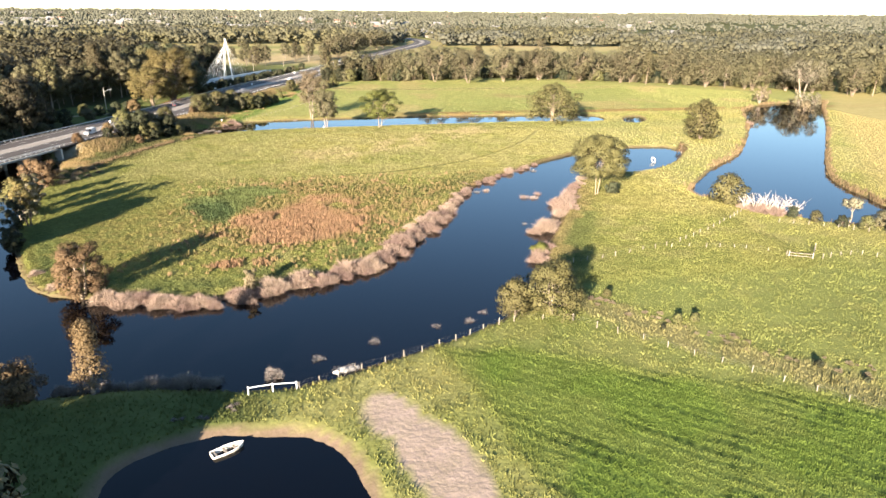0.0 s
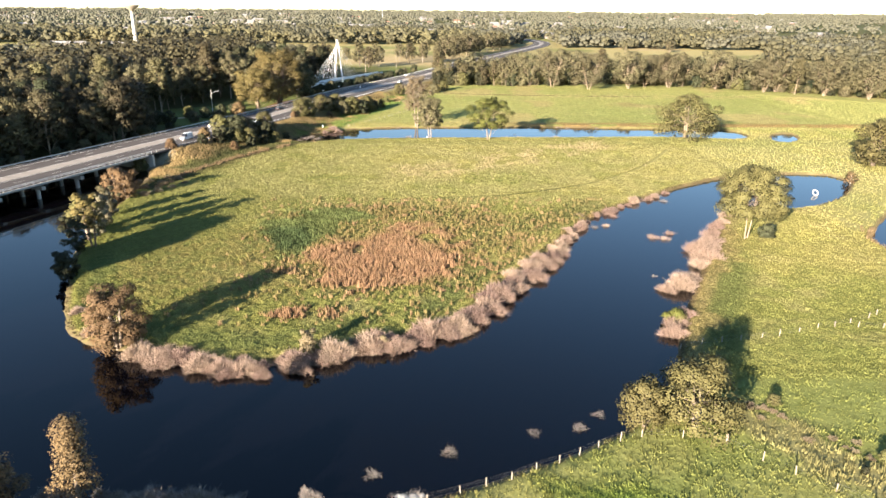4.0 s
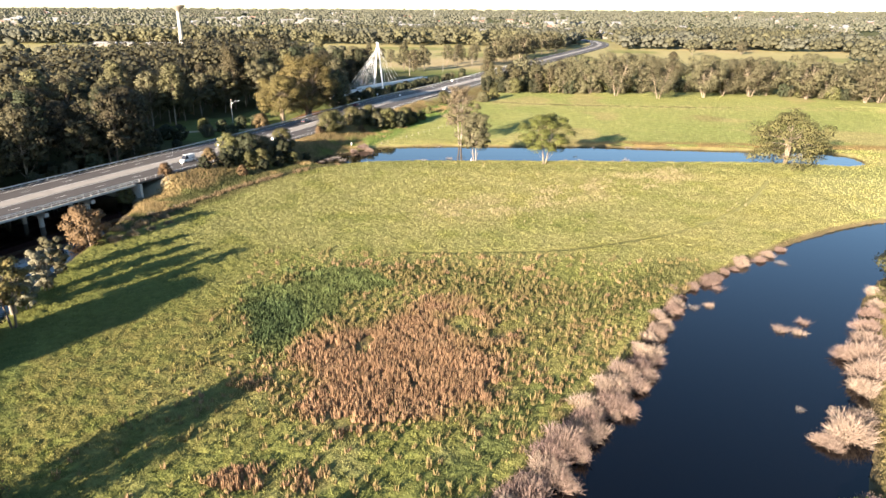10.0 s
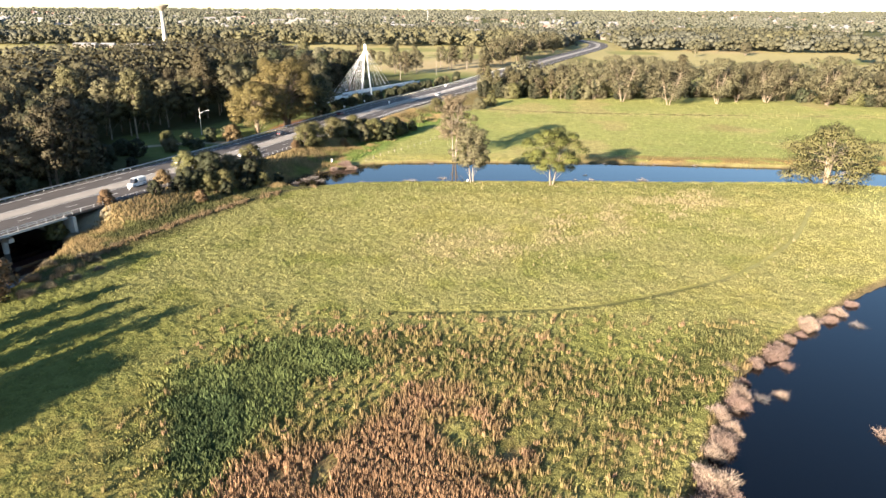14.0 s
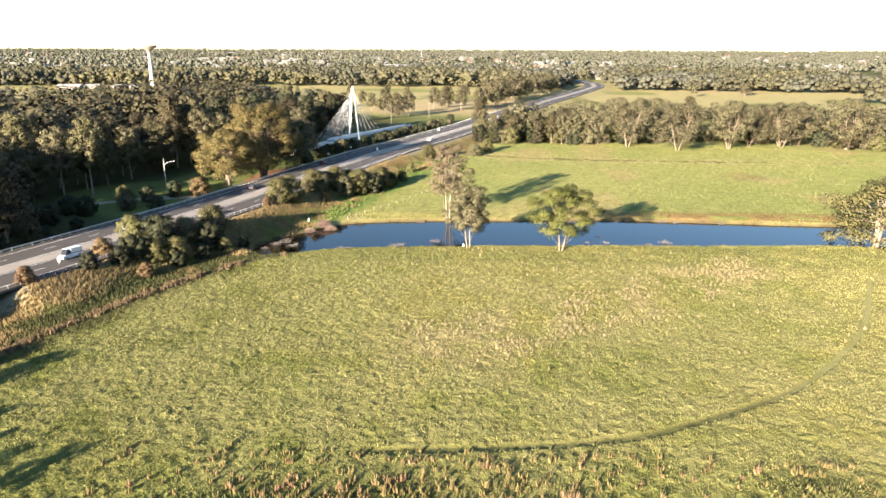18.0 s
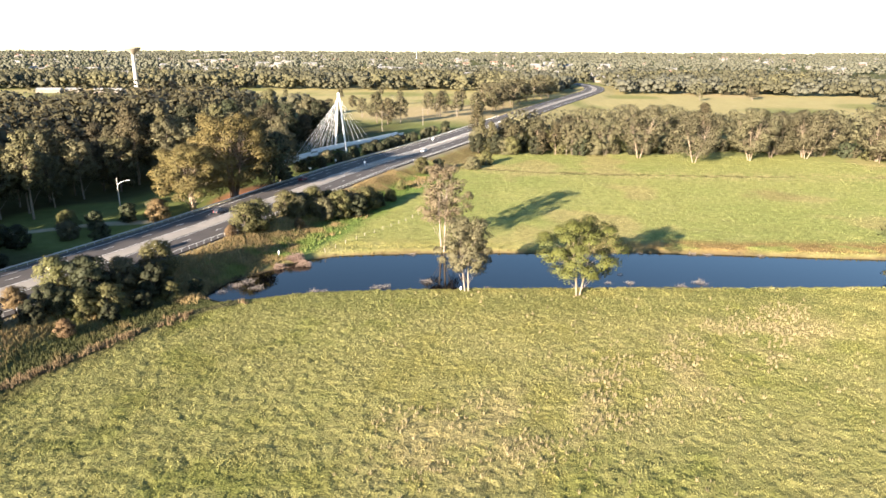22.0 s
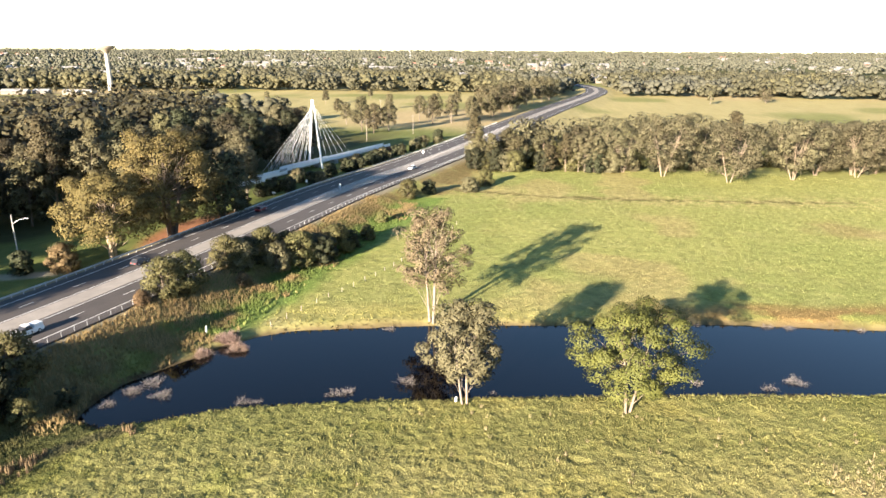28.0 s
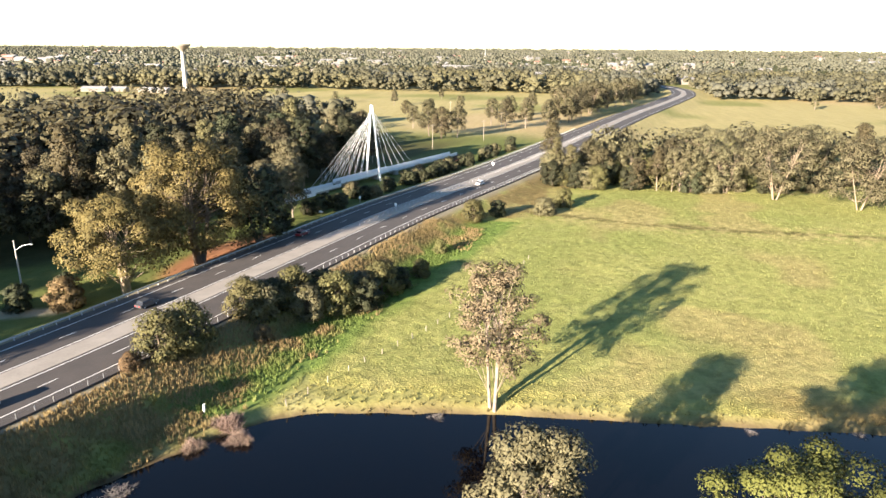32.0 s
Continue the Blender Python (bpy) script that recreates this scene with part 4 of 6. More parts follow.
# ---- far country: woods too distant to pick apart ----
def far_trees(name, xs, ys, sizes, clumps, per, leaf, label, category="woodland", face=0.145):
    rng = np.random.default_rng(len(xs))
    z = height(xs, ys)
    vs, ns = [], []
    n = len(xs)
    for c in range(clumps):
        a, r = rng.uniform(0, 6.28, n), rng.uniform(0, 0.42, n) * sizes
        cx, cy = xs + np.cos(a) * r, ys + np.sin(a) * r
        cz = z + sizes * rng.uniform(0.35, 0.95, n)
        for k in range(per):
            d = rng.normal(size=(n, 3))
            d /= np.linalg.norm(d, axis=1)[:, None]
            p = np.c_[cx, cy, cz] + d * (sizes * 0.31)[:, None] * np.array([1.1, 1.1, 0.75])
            nn = d + rng.normal(size=(n, 3)) * 0.28 + np.array([0, 0, 0.3])
            lie = 0.42 * d + rng.normal(size=(n, 3)) * 0.06 + np.array([0, 0, 0.5])
            ns.append((lie / np.linalg.norm(lie, axis=1)[:, None])[:, None].repeat(4, 1))
            u = np.cross(nn, rng.normal(size=(n, 3)))
            u /= np.linalg.norm(u, axis=1)[:, None]
            v = np.cross(nn, u)
            v /= np.linalg.norm(v, axis=1)[:, None]
            s = (sizes * rng.uniform(0.7, 1.3, n) * face)[:, None]
            vs.append(np.stack([p - u * s, p - v * s * 0.7, p + u * s, p + v * s * 0.7], 1))
    v = np.concatenate(vs).reshape(-1, 3)
    return tagged(new(name, mesh_np(name, v, np.arange(len(v)).reshape(-1, 4), leaf, outward=np.concatenate(ns).reshape(-1, 3))), label, category, kind="stuff")


def far_crowns(name, xs, ys, sizes, lumps, leaf, label, category="woodland"):
    """Distant crowns, each heaped from uneven low-sided lumps."""
    rng = np.random.default_rng(len(xs) + 9)
    bm = bmesh.new()
    bmesh.ops.create_icosphere(bm, subdivisions=1, radius=1.0)
    unit = np.array([v.co[:] for v in bm.verts])
    tri = np.array([[v.index for v in f.verts] for f in bm.faces])
    bm.free()
    z, n, m = height(xs, ys), len(xs), len(unit)
    vs, ns, fs = [], [], []
    for c in range(lumps):
        a, r = rng.uniform(0, 6.28, n), rng.uniform(0.08, 0.46, n) * sizes
        at = np.c_[xs + np.cos(a) * r, ys + np.sin(a) * r, z + sizes * rng.uniform(0.28, 0.9, n) * (1 - 0.5 * (r / sizes) ** 2)]
        rad = sizes * rng.uniform(0.12, 0.22, n)
        turn = rng.uniform(0, 6.28, n)
        u = np.stack([unit[None, :, 0] * np.cos(turn)[:, None] - unit[None, :, 1] * np.sin(turn)[:, None],
                      unit[None, :, 0] * np.sin(turn)[:, None] + unit[None, :, 1] * np.cos(turn)[:, None], np.repeat(unit[None, :, 2], n, 0)], -1)
        vs.append((at[:, None] + u * (rad[:, None] * rng.uniform(0.6, 1.35, (n, m)))[..., None] * np.array([1.1, 1.1, 0.85])).reshape(-1, 3))
        lie = u * 0.8 + np.array([0, 0, 0.35]) + rng.normal(size=u.shape) * 0.12
        ns.append((lie / np.linalg.norm(lie, axis=2)[..., None]).reshape(-1, 3))
        fs.append((tri[None] + (np.arange(n) * m + c * n * m)[:, None, None]).reshape(-1, 3))
    return tagged(new(name, mesh_np(name, np.concatenate(vs), np.concatenate(fs), leaf, smooth=True, outward=np.concatenate(ns))), label, category, kind="stuff")


def scatter(n, lo, hi, keep, seed):
    rng = np.random.default_rng(seed)
    r = np.sqrt(rng.uniform(lo * lo, hi * hi, n))
    a = rng.uniform(-0.86, 0.86, n)
    x, y = np.sin(a) * r, np.cos(a) * r
    k = keep(x, y)
    return x[k], y[k]


TOWN = []
town_rnd = random.Random(5)
while len(TOWN) < 330:
    r, a = town_rnd.uniform(1150, 3900), town_rnd.uniform(-0.7, 0.5)
    if math.cos(a) * r > 1120 and (a < 0.1 or town_rnd.random() < 0.45):
        TOWN.append((math.sin(a) * r, math.cos(a) * r, town_rnd.random() < 0.25))


def in_town(x, y):
    """True where a tree would stand on a house or close before it."""
    k = np.zeros(len(x), bool)
    for a, b, big in TOWN:
        w = 26 if big else 16
        k |= (np.abs(x - a - (b - y) * a / b * -1) < w) & (y - b < 14) & (b - y < 26 + 0.02 * b)
    return k


def wooded(x, y):
    d, _, _ = dist_line(x, y, ROAD[::3])
    open_w = (ellipse(x, y, -260, 830, 430, 165, 0.0) < 1) | (ellipse(x, y, 250, 855, 210, 80, -0.1) < 1) | (ellipse(x, y, 200, 680, 200, 140) < 1) | (ellipse(x, y, 620, 1150, 150, 90) < 1) | (ellipse(x, y, -30, 690, 90, 110) < 1)
    sparse = vnoise(x, y, 60, 77) > 0.86
    return (d > 26) & (y > 640) & (~open_w | sparse) & ~in_town(x, y)


bx, by = np.array(behind).T
for k, leaf, lo, hi in ((bx < 0, LEAF_WOOD, 17, 25), (bx >= 0, LEAF_GUM, 13, 18)):
    far_trees("canopy", bx[k], by[k], np.random.default_rng(3).uniform(lo, hi, k.sum()), 12, 46, leaf, "dense gum canopy behind the first trees", face=0.046)
x1, y1 = scatter(9000, 640, 1350, wooded, 5)
pick = vnoise(x1, y1, 90, 19, 2)
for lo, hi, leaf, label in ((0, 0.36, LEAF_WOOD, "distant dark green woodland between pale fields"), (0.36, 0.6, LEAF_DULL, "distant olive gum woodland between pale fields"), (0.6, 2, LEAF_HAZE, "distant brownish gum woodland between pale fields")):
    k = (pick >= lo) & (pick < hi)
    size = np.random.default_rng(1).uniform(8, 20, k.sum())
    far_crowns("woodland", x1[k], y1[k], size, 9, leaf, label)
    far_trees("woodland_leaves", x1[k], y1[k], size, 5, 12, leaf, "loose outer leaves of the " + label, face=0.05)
x2, y2 = scatter(15000, 1300, 4700, lambda x, y: (y > 900) & (vnoise(x, y, 260, 5, 2) > 0.36) & ~in_town(x, y), 6)
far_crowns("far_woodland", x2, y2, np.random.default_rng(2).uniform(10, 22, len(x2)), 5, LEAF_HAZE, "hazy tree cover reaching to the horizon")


# ---- grasses and weeds ----
def tufts(name, x, y, tall, wide, blades, col, label, spread=1.0, category="grass", lump=0.6, ball=0.4, mat=None, lift=0.0):
    """Clumps of leaning blades, one triangle each, that shade as a lumpy sward."""
    rng = np.random.default_rng(len(x))
    n = len(x)
    z = height(x, y)
    keep = z > WATER_Z + 0.12
    z = z + lift
    x, y, z, col, tall, wide = x[keep], y[keep], z[keep], col[keep], tall[keep], wide[keep]
    n = len(x)
    vs, cs, ns = [], [], []
    g = [(vnoise(x - a, y - b, 1.3, 51, 2) - vnoise(x + a, y + b, 1.3, 51, 2)) * lump / 0.3 for a, b in ((0.15, 0), (0, 0.15))]
    lie = np.c_[g[0], g[1], np.ones(n)]
    tone = rng.uniform(0.9, 1.1, (n, 1))
    for b in range(blades):
        a = b * 2 * math.pi / blades + rng.uniform(0, 6.28, n)
        r = wide * rng.uniform(0.05, 0.55, n)
        px, py = x + np.cos(a) * r, y + np.sin(a) * r
        w = wide * rng.uniform(0.13, 0.26, n)
        t = a + math.pi / 2 + rng.normal(0, 0.7, n)
        dx, dy = np.cos(t) * w, np.sin(t) * w
        out = spread * wide * rng.uniform(0.1, 0.75, n)
        hh = tall * rng.uniform(0.55, 1.15, n)
        tip = np.c_[px + np.cos(a) * out, py + np.sin(a) * out, z + hh]
        vs.append(np.stack([np.c_[px - dx, py - dy, z - 0.05], np.c_[px + dx, py + dy, z - 0.05], tip], 1))
        side = lie + ball * np.c_[np.cos(a), np.sin(a), np.zeros(n)]
        ns.append(np.repeat(side / np.linalg.norm(side, axis=1)[:, None], 3, 0))
        cs.append(np.repeat(col * tone * rng.uniform(0.94, 1.16, (n, 1)), 3, 0))
    v, c = np.concatenate(vs).reshape(-1, 3), np.concatenate(cs).reshape(-1, 3)
    return tagged(new(name, mesh_np(name, v, np.arange(len(v)).reshape(-1, 3), mat or TUFT, c, outward=np.concatenate(ns).reshape(-1, 3))), label, category, kind="stuff")


def grid_points(x0, x1, y0, y1, step, seed):
    rng = np.random.default_rng(seed)
    gx, gy = np.meshgrid(np.arange(x0, x1, step), np.arange(y0, y1, step))
    return gx.ravel() + rng.uniform(-0.5, 0.5, gx.size) * step, gy.ravel() + rng.uniform(-0.5, 0.5, gx.size) * step


def off_road(x, y, d=14.0):
    return dist_line(x, y, ROAD)[0] > d


def not_dirt(x, y):
    return np.minimum(ellipse(x, y, 3.6, 70, 3.6, 6, 0.35), ellipse(x, y, 8.2, 59, 4.4, 11, 0.25)) > 1.05


def fade(x, y, x0, x1, y0, y1, m=12.0, seed=1):
    """True where a plant stands: they thin out towards the sides of a stretch."""
    e = np.minimum(np.minimum(x - x0, x1 - x), np.minimum(y - y0, y1 - y)) / m
    return np.random.default_rng(seed).uniform(0, 1, len(x)) < e + 0.8 * (vnoise(x, y, 9, 15) - 0.5)


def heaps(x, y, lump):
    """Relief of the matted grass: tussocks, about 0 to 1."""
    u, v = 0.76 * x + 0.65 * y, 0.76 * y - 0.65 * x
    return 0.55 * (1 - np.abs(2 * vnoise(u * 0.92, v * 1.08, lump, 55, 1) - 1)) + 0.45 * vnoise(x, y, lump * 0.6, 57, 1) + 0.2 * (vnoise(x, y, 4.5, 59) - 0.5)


def grown(x, y):
    """How far the matted grass covers the flats between billabong and pool."""
    return smooth(26, 29, dist_line(x, y, ROAD)[0]) * (0.3 + 0.7 * smooth(0.3, 0.9, dist_line(x, y, TRACK)[0])) * (1 - 0.9 * dark_patch(x, y)) * (1 - 0.7 * dock(x, y))


def sward(x0, x1, y0, y1, step, lump, rise, keep, bright, label):
    """A matted sheet of grass, heaped in tussocks; it dips under the ground where none grows."""
    gx, gy = np.meshgrid(np.arange(x0, x1, step), np.arange(y0, y1, step))
    x, y = gx.ravel(), gy.ravel()
    z = height(x, y)
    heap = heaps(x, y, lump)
    edge = np.minimum(np.minimum(x - x0, x1 - x), np.minimum(y - y0, y1 - y))
    k = keep(x, y) * smooth(0.5, 6.0, edge + 5 * (vnoise(x, y, 4, 58) - 0.5)) * smooth(0.25, 0.8, z - WATER_Z)
    z = z - 0.2 + k * (0.2 + rise * heap)
    idx = np.arange(x.size).reshape(gx.shape)
    q = np.stack([idx[:-1, :-1], idx[:-1, 1:], idx[1:, 1:], idx[1:, :-1]], -1).reshape(-1, 4)
    q = q[(k[q] > 0.02).any(1)]
    # shade of the hollows is put into the colour: low spots darker, tops lighter
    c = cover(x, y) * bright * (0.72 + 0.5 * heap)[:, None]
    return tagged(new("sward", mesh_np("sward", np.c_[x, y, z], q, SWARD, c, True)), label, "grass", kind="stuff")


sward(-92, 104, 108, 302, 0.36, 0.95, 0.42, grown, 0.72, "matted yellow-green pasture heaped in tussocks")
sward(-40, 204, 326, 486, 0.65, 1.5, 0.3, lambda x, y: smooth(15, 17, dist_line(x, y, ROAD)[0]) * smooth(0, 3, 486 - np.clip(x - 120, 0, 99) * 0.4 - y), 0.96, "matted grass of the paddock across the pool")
x, y = grid_points(-92, 104, 108, 302, 0.46, 1)
d = dist_line(x, y, TRACK)[0]
k = fade(x, y, -110, 104, 90, 320) & (d > 0.7) & off_road(x, y, 26) & (dock(x, y) < 0.5) & (dark_patch(x, y) < 0.5)
x, y, d = x[k], y[k], d[k]
n = smooth(0.3, 0.75, vnoise(x, y, 1.7, 51, 2))
size = (0.88 + 0.3 * n) * np.random.default_rng(31).uniform(0.75, 1.25, len(x))
tufts("grass", x, y, 0.24 * size * np.where(vnoise(x, y, 5, 52) > 0.62, 1.25, 1.0), 0.36 * size, 5, cover(x, y) * (0.92 + 0.12 * n)[:, None], "rough yellow-green pasture grass in clumps", lump=0.8, ball=0.5, lift=0.4 * grown(x, y) * heaps(x, y, 0.95) - 0.04)
x, y = grid_points(-44, 48, 124, 204, 0.58, 2)
k = (np.random.default_rng(4).uniform(size=len(x)) < 0.05 + dock(x, y) * 0.75 + 0.14 * smooth(1.1, 0.8, ellipse(x, y, -2, 170, 29, 34)) + 0.2 * olive_arc(x, y) * smooth(0.45, 0.6, vnoise(x, y, 7, 34))) & (dark_patch(x, y) < 0.7)
k &= vnoise(x, y, 5, 61) > 0.28
x, y = x[k], y[k]
rust = blend(np.tile(np.array((0.29, 0.18, 0.106)), (len(x), 1)), vnoise(x, y, 9, 71) * 1.3 + 0.25 - 1.1 * dock(x, y) + 0.35 * olive_arc(x, y), (0.2, 0.165, 0.07))
rust = blend(rust, smooth(0.55, 0.8, vnoise(x, y, 3, 72)), (0.31, 0.2, 0.118))
tufts("dock_weed", x, y, np.full(len(x), 1.0) * (0.65 + 0.7 * vnoise(x, y, 1.3, 62)), np.full(len(x), 0.62), 14, rust, "rust-brown seeding dock weeds standing in the grass", 0.5, "weed", mat=WEED)
x, y = grid_points(-46, 48, 150, 206, 0.6, 3)
k = np.random.default_rng(8).uniform(0, 1, len(x)) < np.maximum(dark_patch(x, y) * 1.1, 0.55 * olive_arc(x, y) * smooth(0.6, 0.4, vnoise(x, y, 7, 34)))
x, y = x[k], y[k]
tufts("leafy_weed", x, y, np.full(len(x), 0.7) * (0.4 + 1.1 * vnoise(x, y, 1.8, 63)), np.full(len(x), 0.85), 9, cover(x, y) * (0.55 + vnoise(x, y, 1.8, 63))[:, None], "patch of tall dark green leafy weeds", 1.0, "weed", 0.9, mat=WEED)
x, y = grid_points(-24, 160, 36, 176, 0.7, 5)
ci, cr = crop(x, y)
k = fade(x, y, -40, 160, 20, 190) & not_dirt(x, y) & (sdist(x, y, POND) > 2.0) & (ci < 0.6)
x, y = x[k], y[k]
ci, cr = crop(x, y)
n = smooth(0.35, 0.7, vnoise(x, y, 1.9, 64, 2))
tufts("grass", x, y, 0.2 + 0.24 * n + 0.5 * rushes(x, y) * vnoise(x, y, 2.5, 67), 0.42 + 0.16 * n, 6, cover(x, y) * (0.95 + 0.12 * n)[:, None], "cropped green grass of the fenced field")
# sown rows: ridges of grass with open furrows between them, their shade painted dark
x, y = grid_points(-2, 112, 30, 108, 0.42, 44)
ci, cr = crop(x, y)
k = (ci > 0.35) & not_dirt(x, y) & (sdist(x, y, POND) > 2.0)
x, y, cr = x[k], y[k], cr[k]
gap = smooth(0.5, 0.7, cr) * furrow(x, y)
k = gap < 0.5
n = vnoise(x, y, 3, 64)
tufts("grass", x[k], y[k], 0.14 + 0.1 * n[k] + 0.12 * smooth(0.7, 0.3, cr[k]), np.full(k.sum(), 0.44), 6, cover(x[k], y[k]), "bright green grass standing in sown rows", ball=0.12)
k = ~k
tufts("grass", x[k], y[k], 0.06 + 0.06 * n[k], np.full(k.sum(), 0.5), 6, np.tile((0.035, 0.06, 0.018), (k.sum(), 1)), "short grass in the furrows between sown rows, coloured dark as their shade", ball=0.1)
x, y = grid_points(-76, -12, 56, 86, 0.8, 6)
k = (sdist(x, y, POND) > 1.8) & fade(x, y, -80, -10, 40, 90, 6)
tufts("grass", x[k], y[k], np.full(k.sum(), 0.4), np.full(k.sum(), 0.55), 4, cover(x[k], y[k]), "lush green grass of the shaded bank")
x, y = grid_points(-40, 204, 322, 486, 1.2, 7)
k = fade(x, y, -60, 204, 300, 500) & off_road(x, y, 15) & (y < 486 - np.clip(x - 120, 0, 99) * 0.4)
tufts("grass", x[k], y[k], 0.4 * (0.6 + 0.8 * vnoise(x[k], y[k], 4, 65)), np.full(k.sum(), 0.6), 5, cover(x[k], y[k]), "yellow-green pasture grass across the pool")
x, y = grid_points(-104, -14, 205, 420, 0.6, 8)
d, _, side = dist_line(x, y, ROAD)
k = (d > 13.4) & (d < 31) & (side < 0) & (np.random.default_rng(7).uniform(0, 1, len(x)) < smooth(31, 25, d) + 0.15)
x, y = x[k], y[k]
n = vnoise(x, y, 6, 66)
c = blend(cover(x, y), smooth(0.45, 0.7, n + 0.25 * smooth(22, 15, d[k])), (0.29, 0.215, 0.105))
tufts("tall_grass", x, y, 0.5 + 0.6 * n, np.full(len(x), 0.46), 9, c, "tall dry grass on the road's slope", mat=WEED)
u = np.random.default_rng(12).uniform(0, 1, 900)
i = (u * (len(DITCH) - 1.001)).astype(int)
w = DITCH[i] + (DITCH[i + 1] - DITCH[i]) * np.random.default_rng(13).uniform(0, 1, (900, 1)) + np.random.default_rng(14).normal(0, 0.7, (900, 2)) + np.array([0.8, -0.5])
k = vnoise(w[:, 0], w[:, 1], 7, 95) > 0.42
w = w[k]
tufts("reeds", w[:, 0], w[:, 1], 0.8 + 0.7 * vnoise(w[:, 0], w[:, 1], 3, 96), np.full(len(w), 0.5), 8, np.tile((0.2, 0.145, 0.085), (len(w), 1)), "rust-brown reeds along a wet ditch", 0.5, "reeds", mat=WEED)
x, y = grid_points(88, 272, 130, 445, 1.15, 9)
k = fade(x, y, 88, 280, 120, 460) & ((y < 325) | (x > 190)) & ((x > 148) | (y > 164))
k &= y < 494 - (x - 120) * 0.62
x, y = x[k], y[k]
tufts("grass", x, y, 0.22 + 0.4 * vnoise(x, y, 3, 68), np.full(len(x), 0.68), 5, cover(x, y), "pale rough grass of the neck between waters")


# pale seeding clumps across the flats
x, y = grid_points(-16, 76, 222, 294, 0.8, 21)
d, _, _ = dist_line(x, y, DRY)
k = np.random.default_rng(22).uniform(0, 1, len(x)) < 0.75 * smooth(13, 3, d) * smooth(0.5, 0.66, vnoise(0.5 * x + 0.6 * y, y - x, 5, 23)) + 0.015
x, y = x[k], y[k]
tufts("dry_grass", x, y, 0.6 + 0.5 * vnoise(x, y, 2, 24), np.full(len(x), 0.4), 10, np.tile((0.31, 0.255, 0.145), (len(x), 1)), "straw-pale clumps of dry seeding grass", 0.8, mat=WEED)


# ---- dry shrubs in and beside the water ----
def twig_mesh(seed, n, h, r, mat, curl=0.35, length=0.75):
    """A dome filled with short fine twigs, each a bent pair of thin blades."""
    rng = np.random.default_rng(seed)
    a, el = rng.uniform(0, 6.28, n), np.arcsin(rng.uniform(0.0, 1.0, n))
    d = np.c_[np.cos(a) * np.cos(el), np.sin(a) * np.cos(el), np.sin(el)]
    lump = 0.82 + 0.3 * np.sin(3 * a + seed) * np.cos(el) + 0.12 * np.sin(7 * a + 2 * seed)
    o = d * np.array([r, r, h]) * (lump * rng.uniform(0.25, 0.92, n) ** 0.7)[:, None]
    w = d * 0.8 + rng.normal(0, 0.5, (n, 3)) + np.array([0, 0, 0.75])
    w *= length * rng.uniform(0.6, 1.2, (n, 1)) / np.linalg.norm(w, axis=1)[:, None]
    p1, p2 = o + w * 0.55, o + w + rng.normal(0, curl * 0.3, (n, 3))
    s = np.cross(w, rng.normal(size=(n, 3)))
    s *= (0.012 + 0.015 * rng.uniform(0, 1, (n, 1))) / np.linalg.norm(s, axis=1)[:, None]
    v = np.stack([o - s, o + s, p1 + s, p1 - s, p1 - s * 1.4, p1 + s * 1.4, p2 + s * 0.4, p2 - s * 0.4], 1).reshape(-1, 3)
    v[:, 2] = np.maximum(v[:, 2], -0.3)
    return mesh_np("twigs", v, np.arange(len(v)).reshape(-1, 4), mat)


TW = [twig_mesh(300 + k, 2100, 1.35 + 0.3 * (k % 3), 2.5 - 0.3 * (k % 2), TWIG, 0.5, 1.0) for k in range(6)]
TWIG_B = leaf_material("grey_brown_scrub", (0.2, 0.16, 0.105), (0.13, 0.105, 0.065), 0.2, 0.05, False)
TWB = [twig_mesh(330, 1600, 1.9, 1.7, TWIG_G), twig_mesh(331, 1600, 1.8, 1.8, TWIG_G), twig_mesh(332, 1400, 1.7, 2.0, TWIG_B), twig_mesh(333, 1400, 1.5, 2.1, TWIG_B)]
TWS = [twig_mesh(310 + k, 210, 0.8, 2.0, TWIG_G, 0.9, 0.9) for k in range(3)]


def dry_shrub(x, y, s, kind=0, z=None, label=""):
    me = rnd.choice(TW if kind == 0 else TWS)
    s *= 0.88 if kind == 0 else 0.72
    o = new("dry_shrub", me)
    g = max(h1(x, y), WATER_Z) if z is None else z
    o.matrix_basis = Matrix.Translation((x, y, g - 0.05)) @ Matrix.Rotation(rnd.uniform(0, 6.3), 4, "Z") @ Matrix.Diagonal((s, s, s * rnd.uniform(0.75, 1.1) * (1.0 if kind == 0 else 0.6), 1))
    return tagged(o, label or ("pinkish dry leafless shrub at the water's edge" if kind == 0 else "thin grey twigs sticking out of the water"), "dry shrub", "dry shrubs along the shore")


shore = BILLABONG[np.argmin(np.hypot(*(BILLABONG - (70, 215)).T)):np.argmin(np.hypot(*(BILLABONG - (-45, 117)).T)) + 1]
run = np.r_[0, np.cumsum(np.linalg.norm(np.diff(shore, axis=0), axis=1))]
for s in np.arange(0, run[-1], 1.9):
    p = np.array([np.interp(s, run, shore[:, k]) for k in (0, 1)])
    u = 1 - s / run[-1]
    if p[1] > 160 and rnd.random() < 0.3 or p[0] < -12 and rnd.random() < 0.25:
        continue
    q = p + np.array([rnd.uniform(-0.8, 1.2), rnd.uniform(-1.6, 0.6)])
    dry_shrub(q[0], q[1], rnd.choice((0.7, 0.9, 1.05, 1.2, 1.35)) if p[1] < 160 else rnd.uniform(0.4, 0.9))
    if p[1] < 166:
        dry_shrub(q[0] + rnd.uniform(0.6, 1.6), q[1] - rnd.uniform(0.8, 2.0), rnd.uniform(0.6, 1.15))
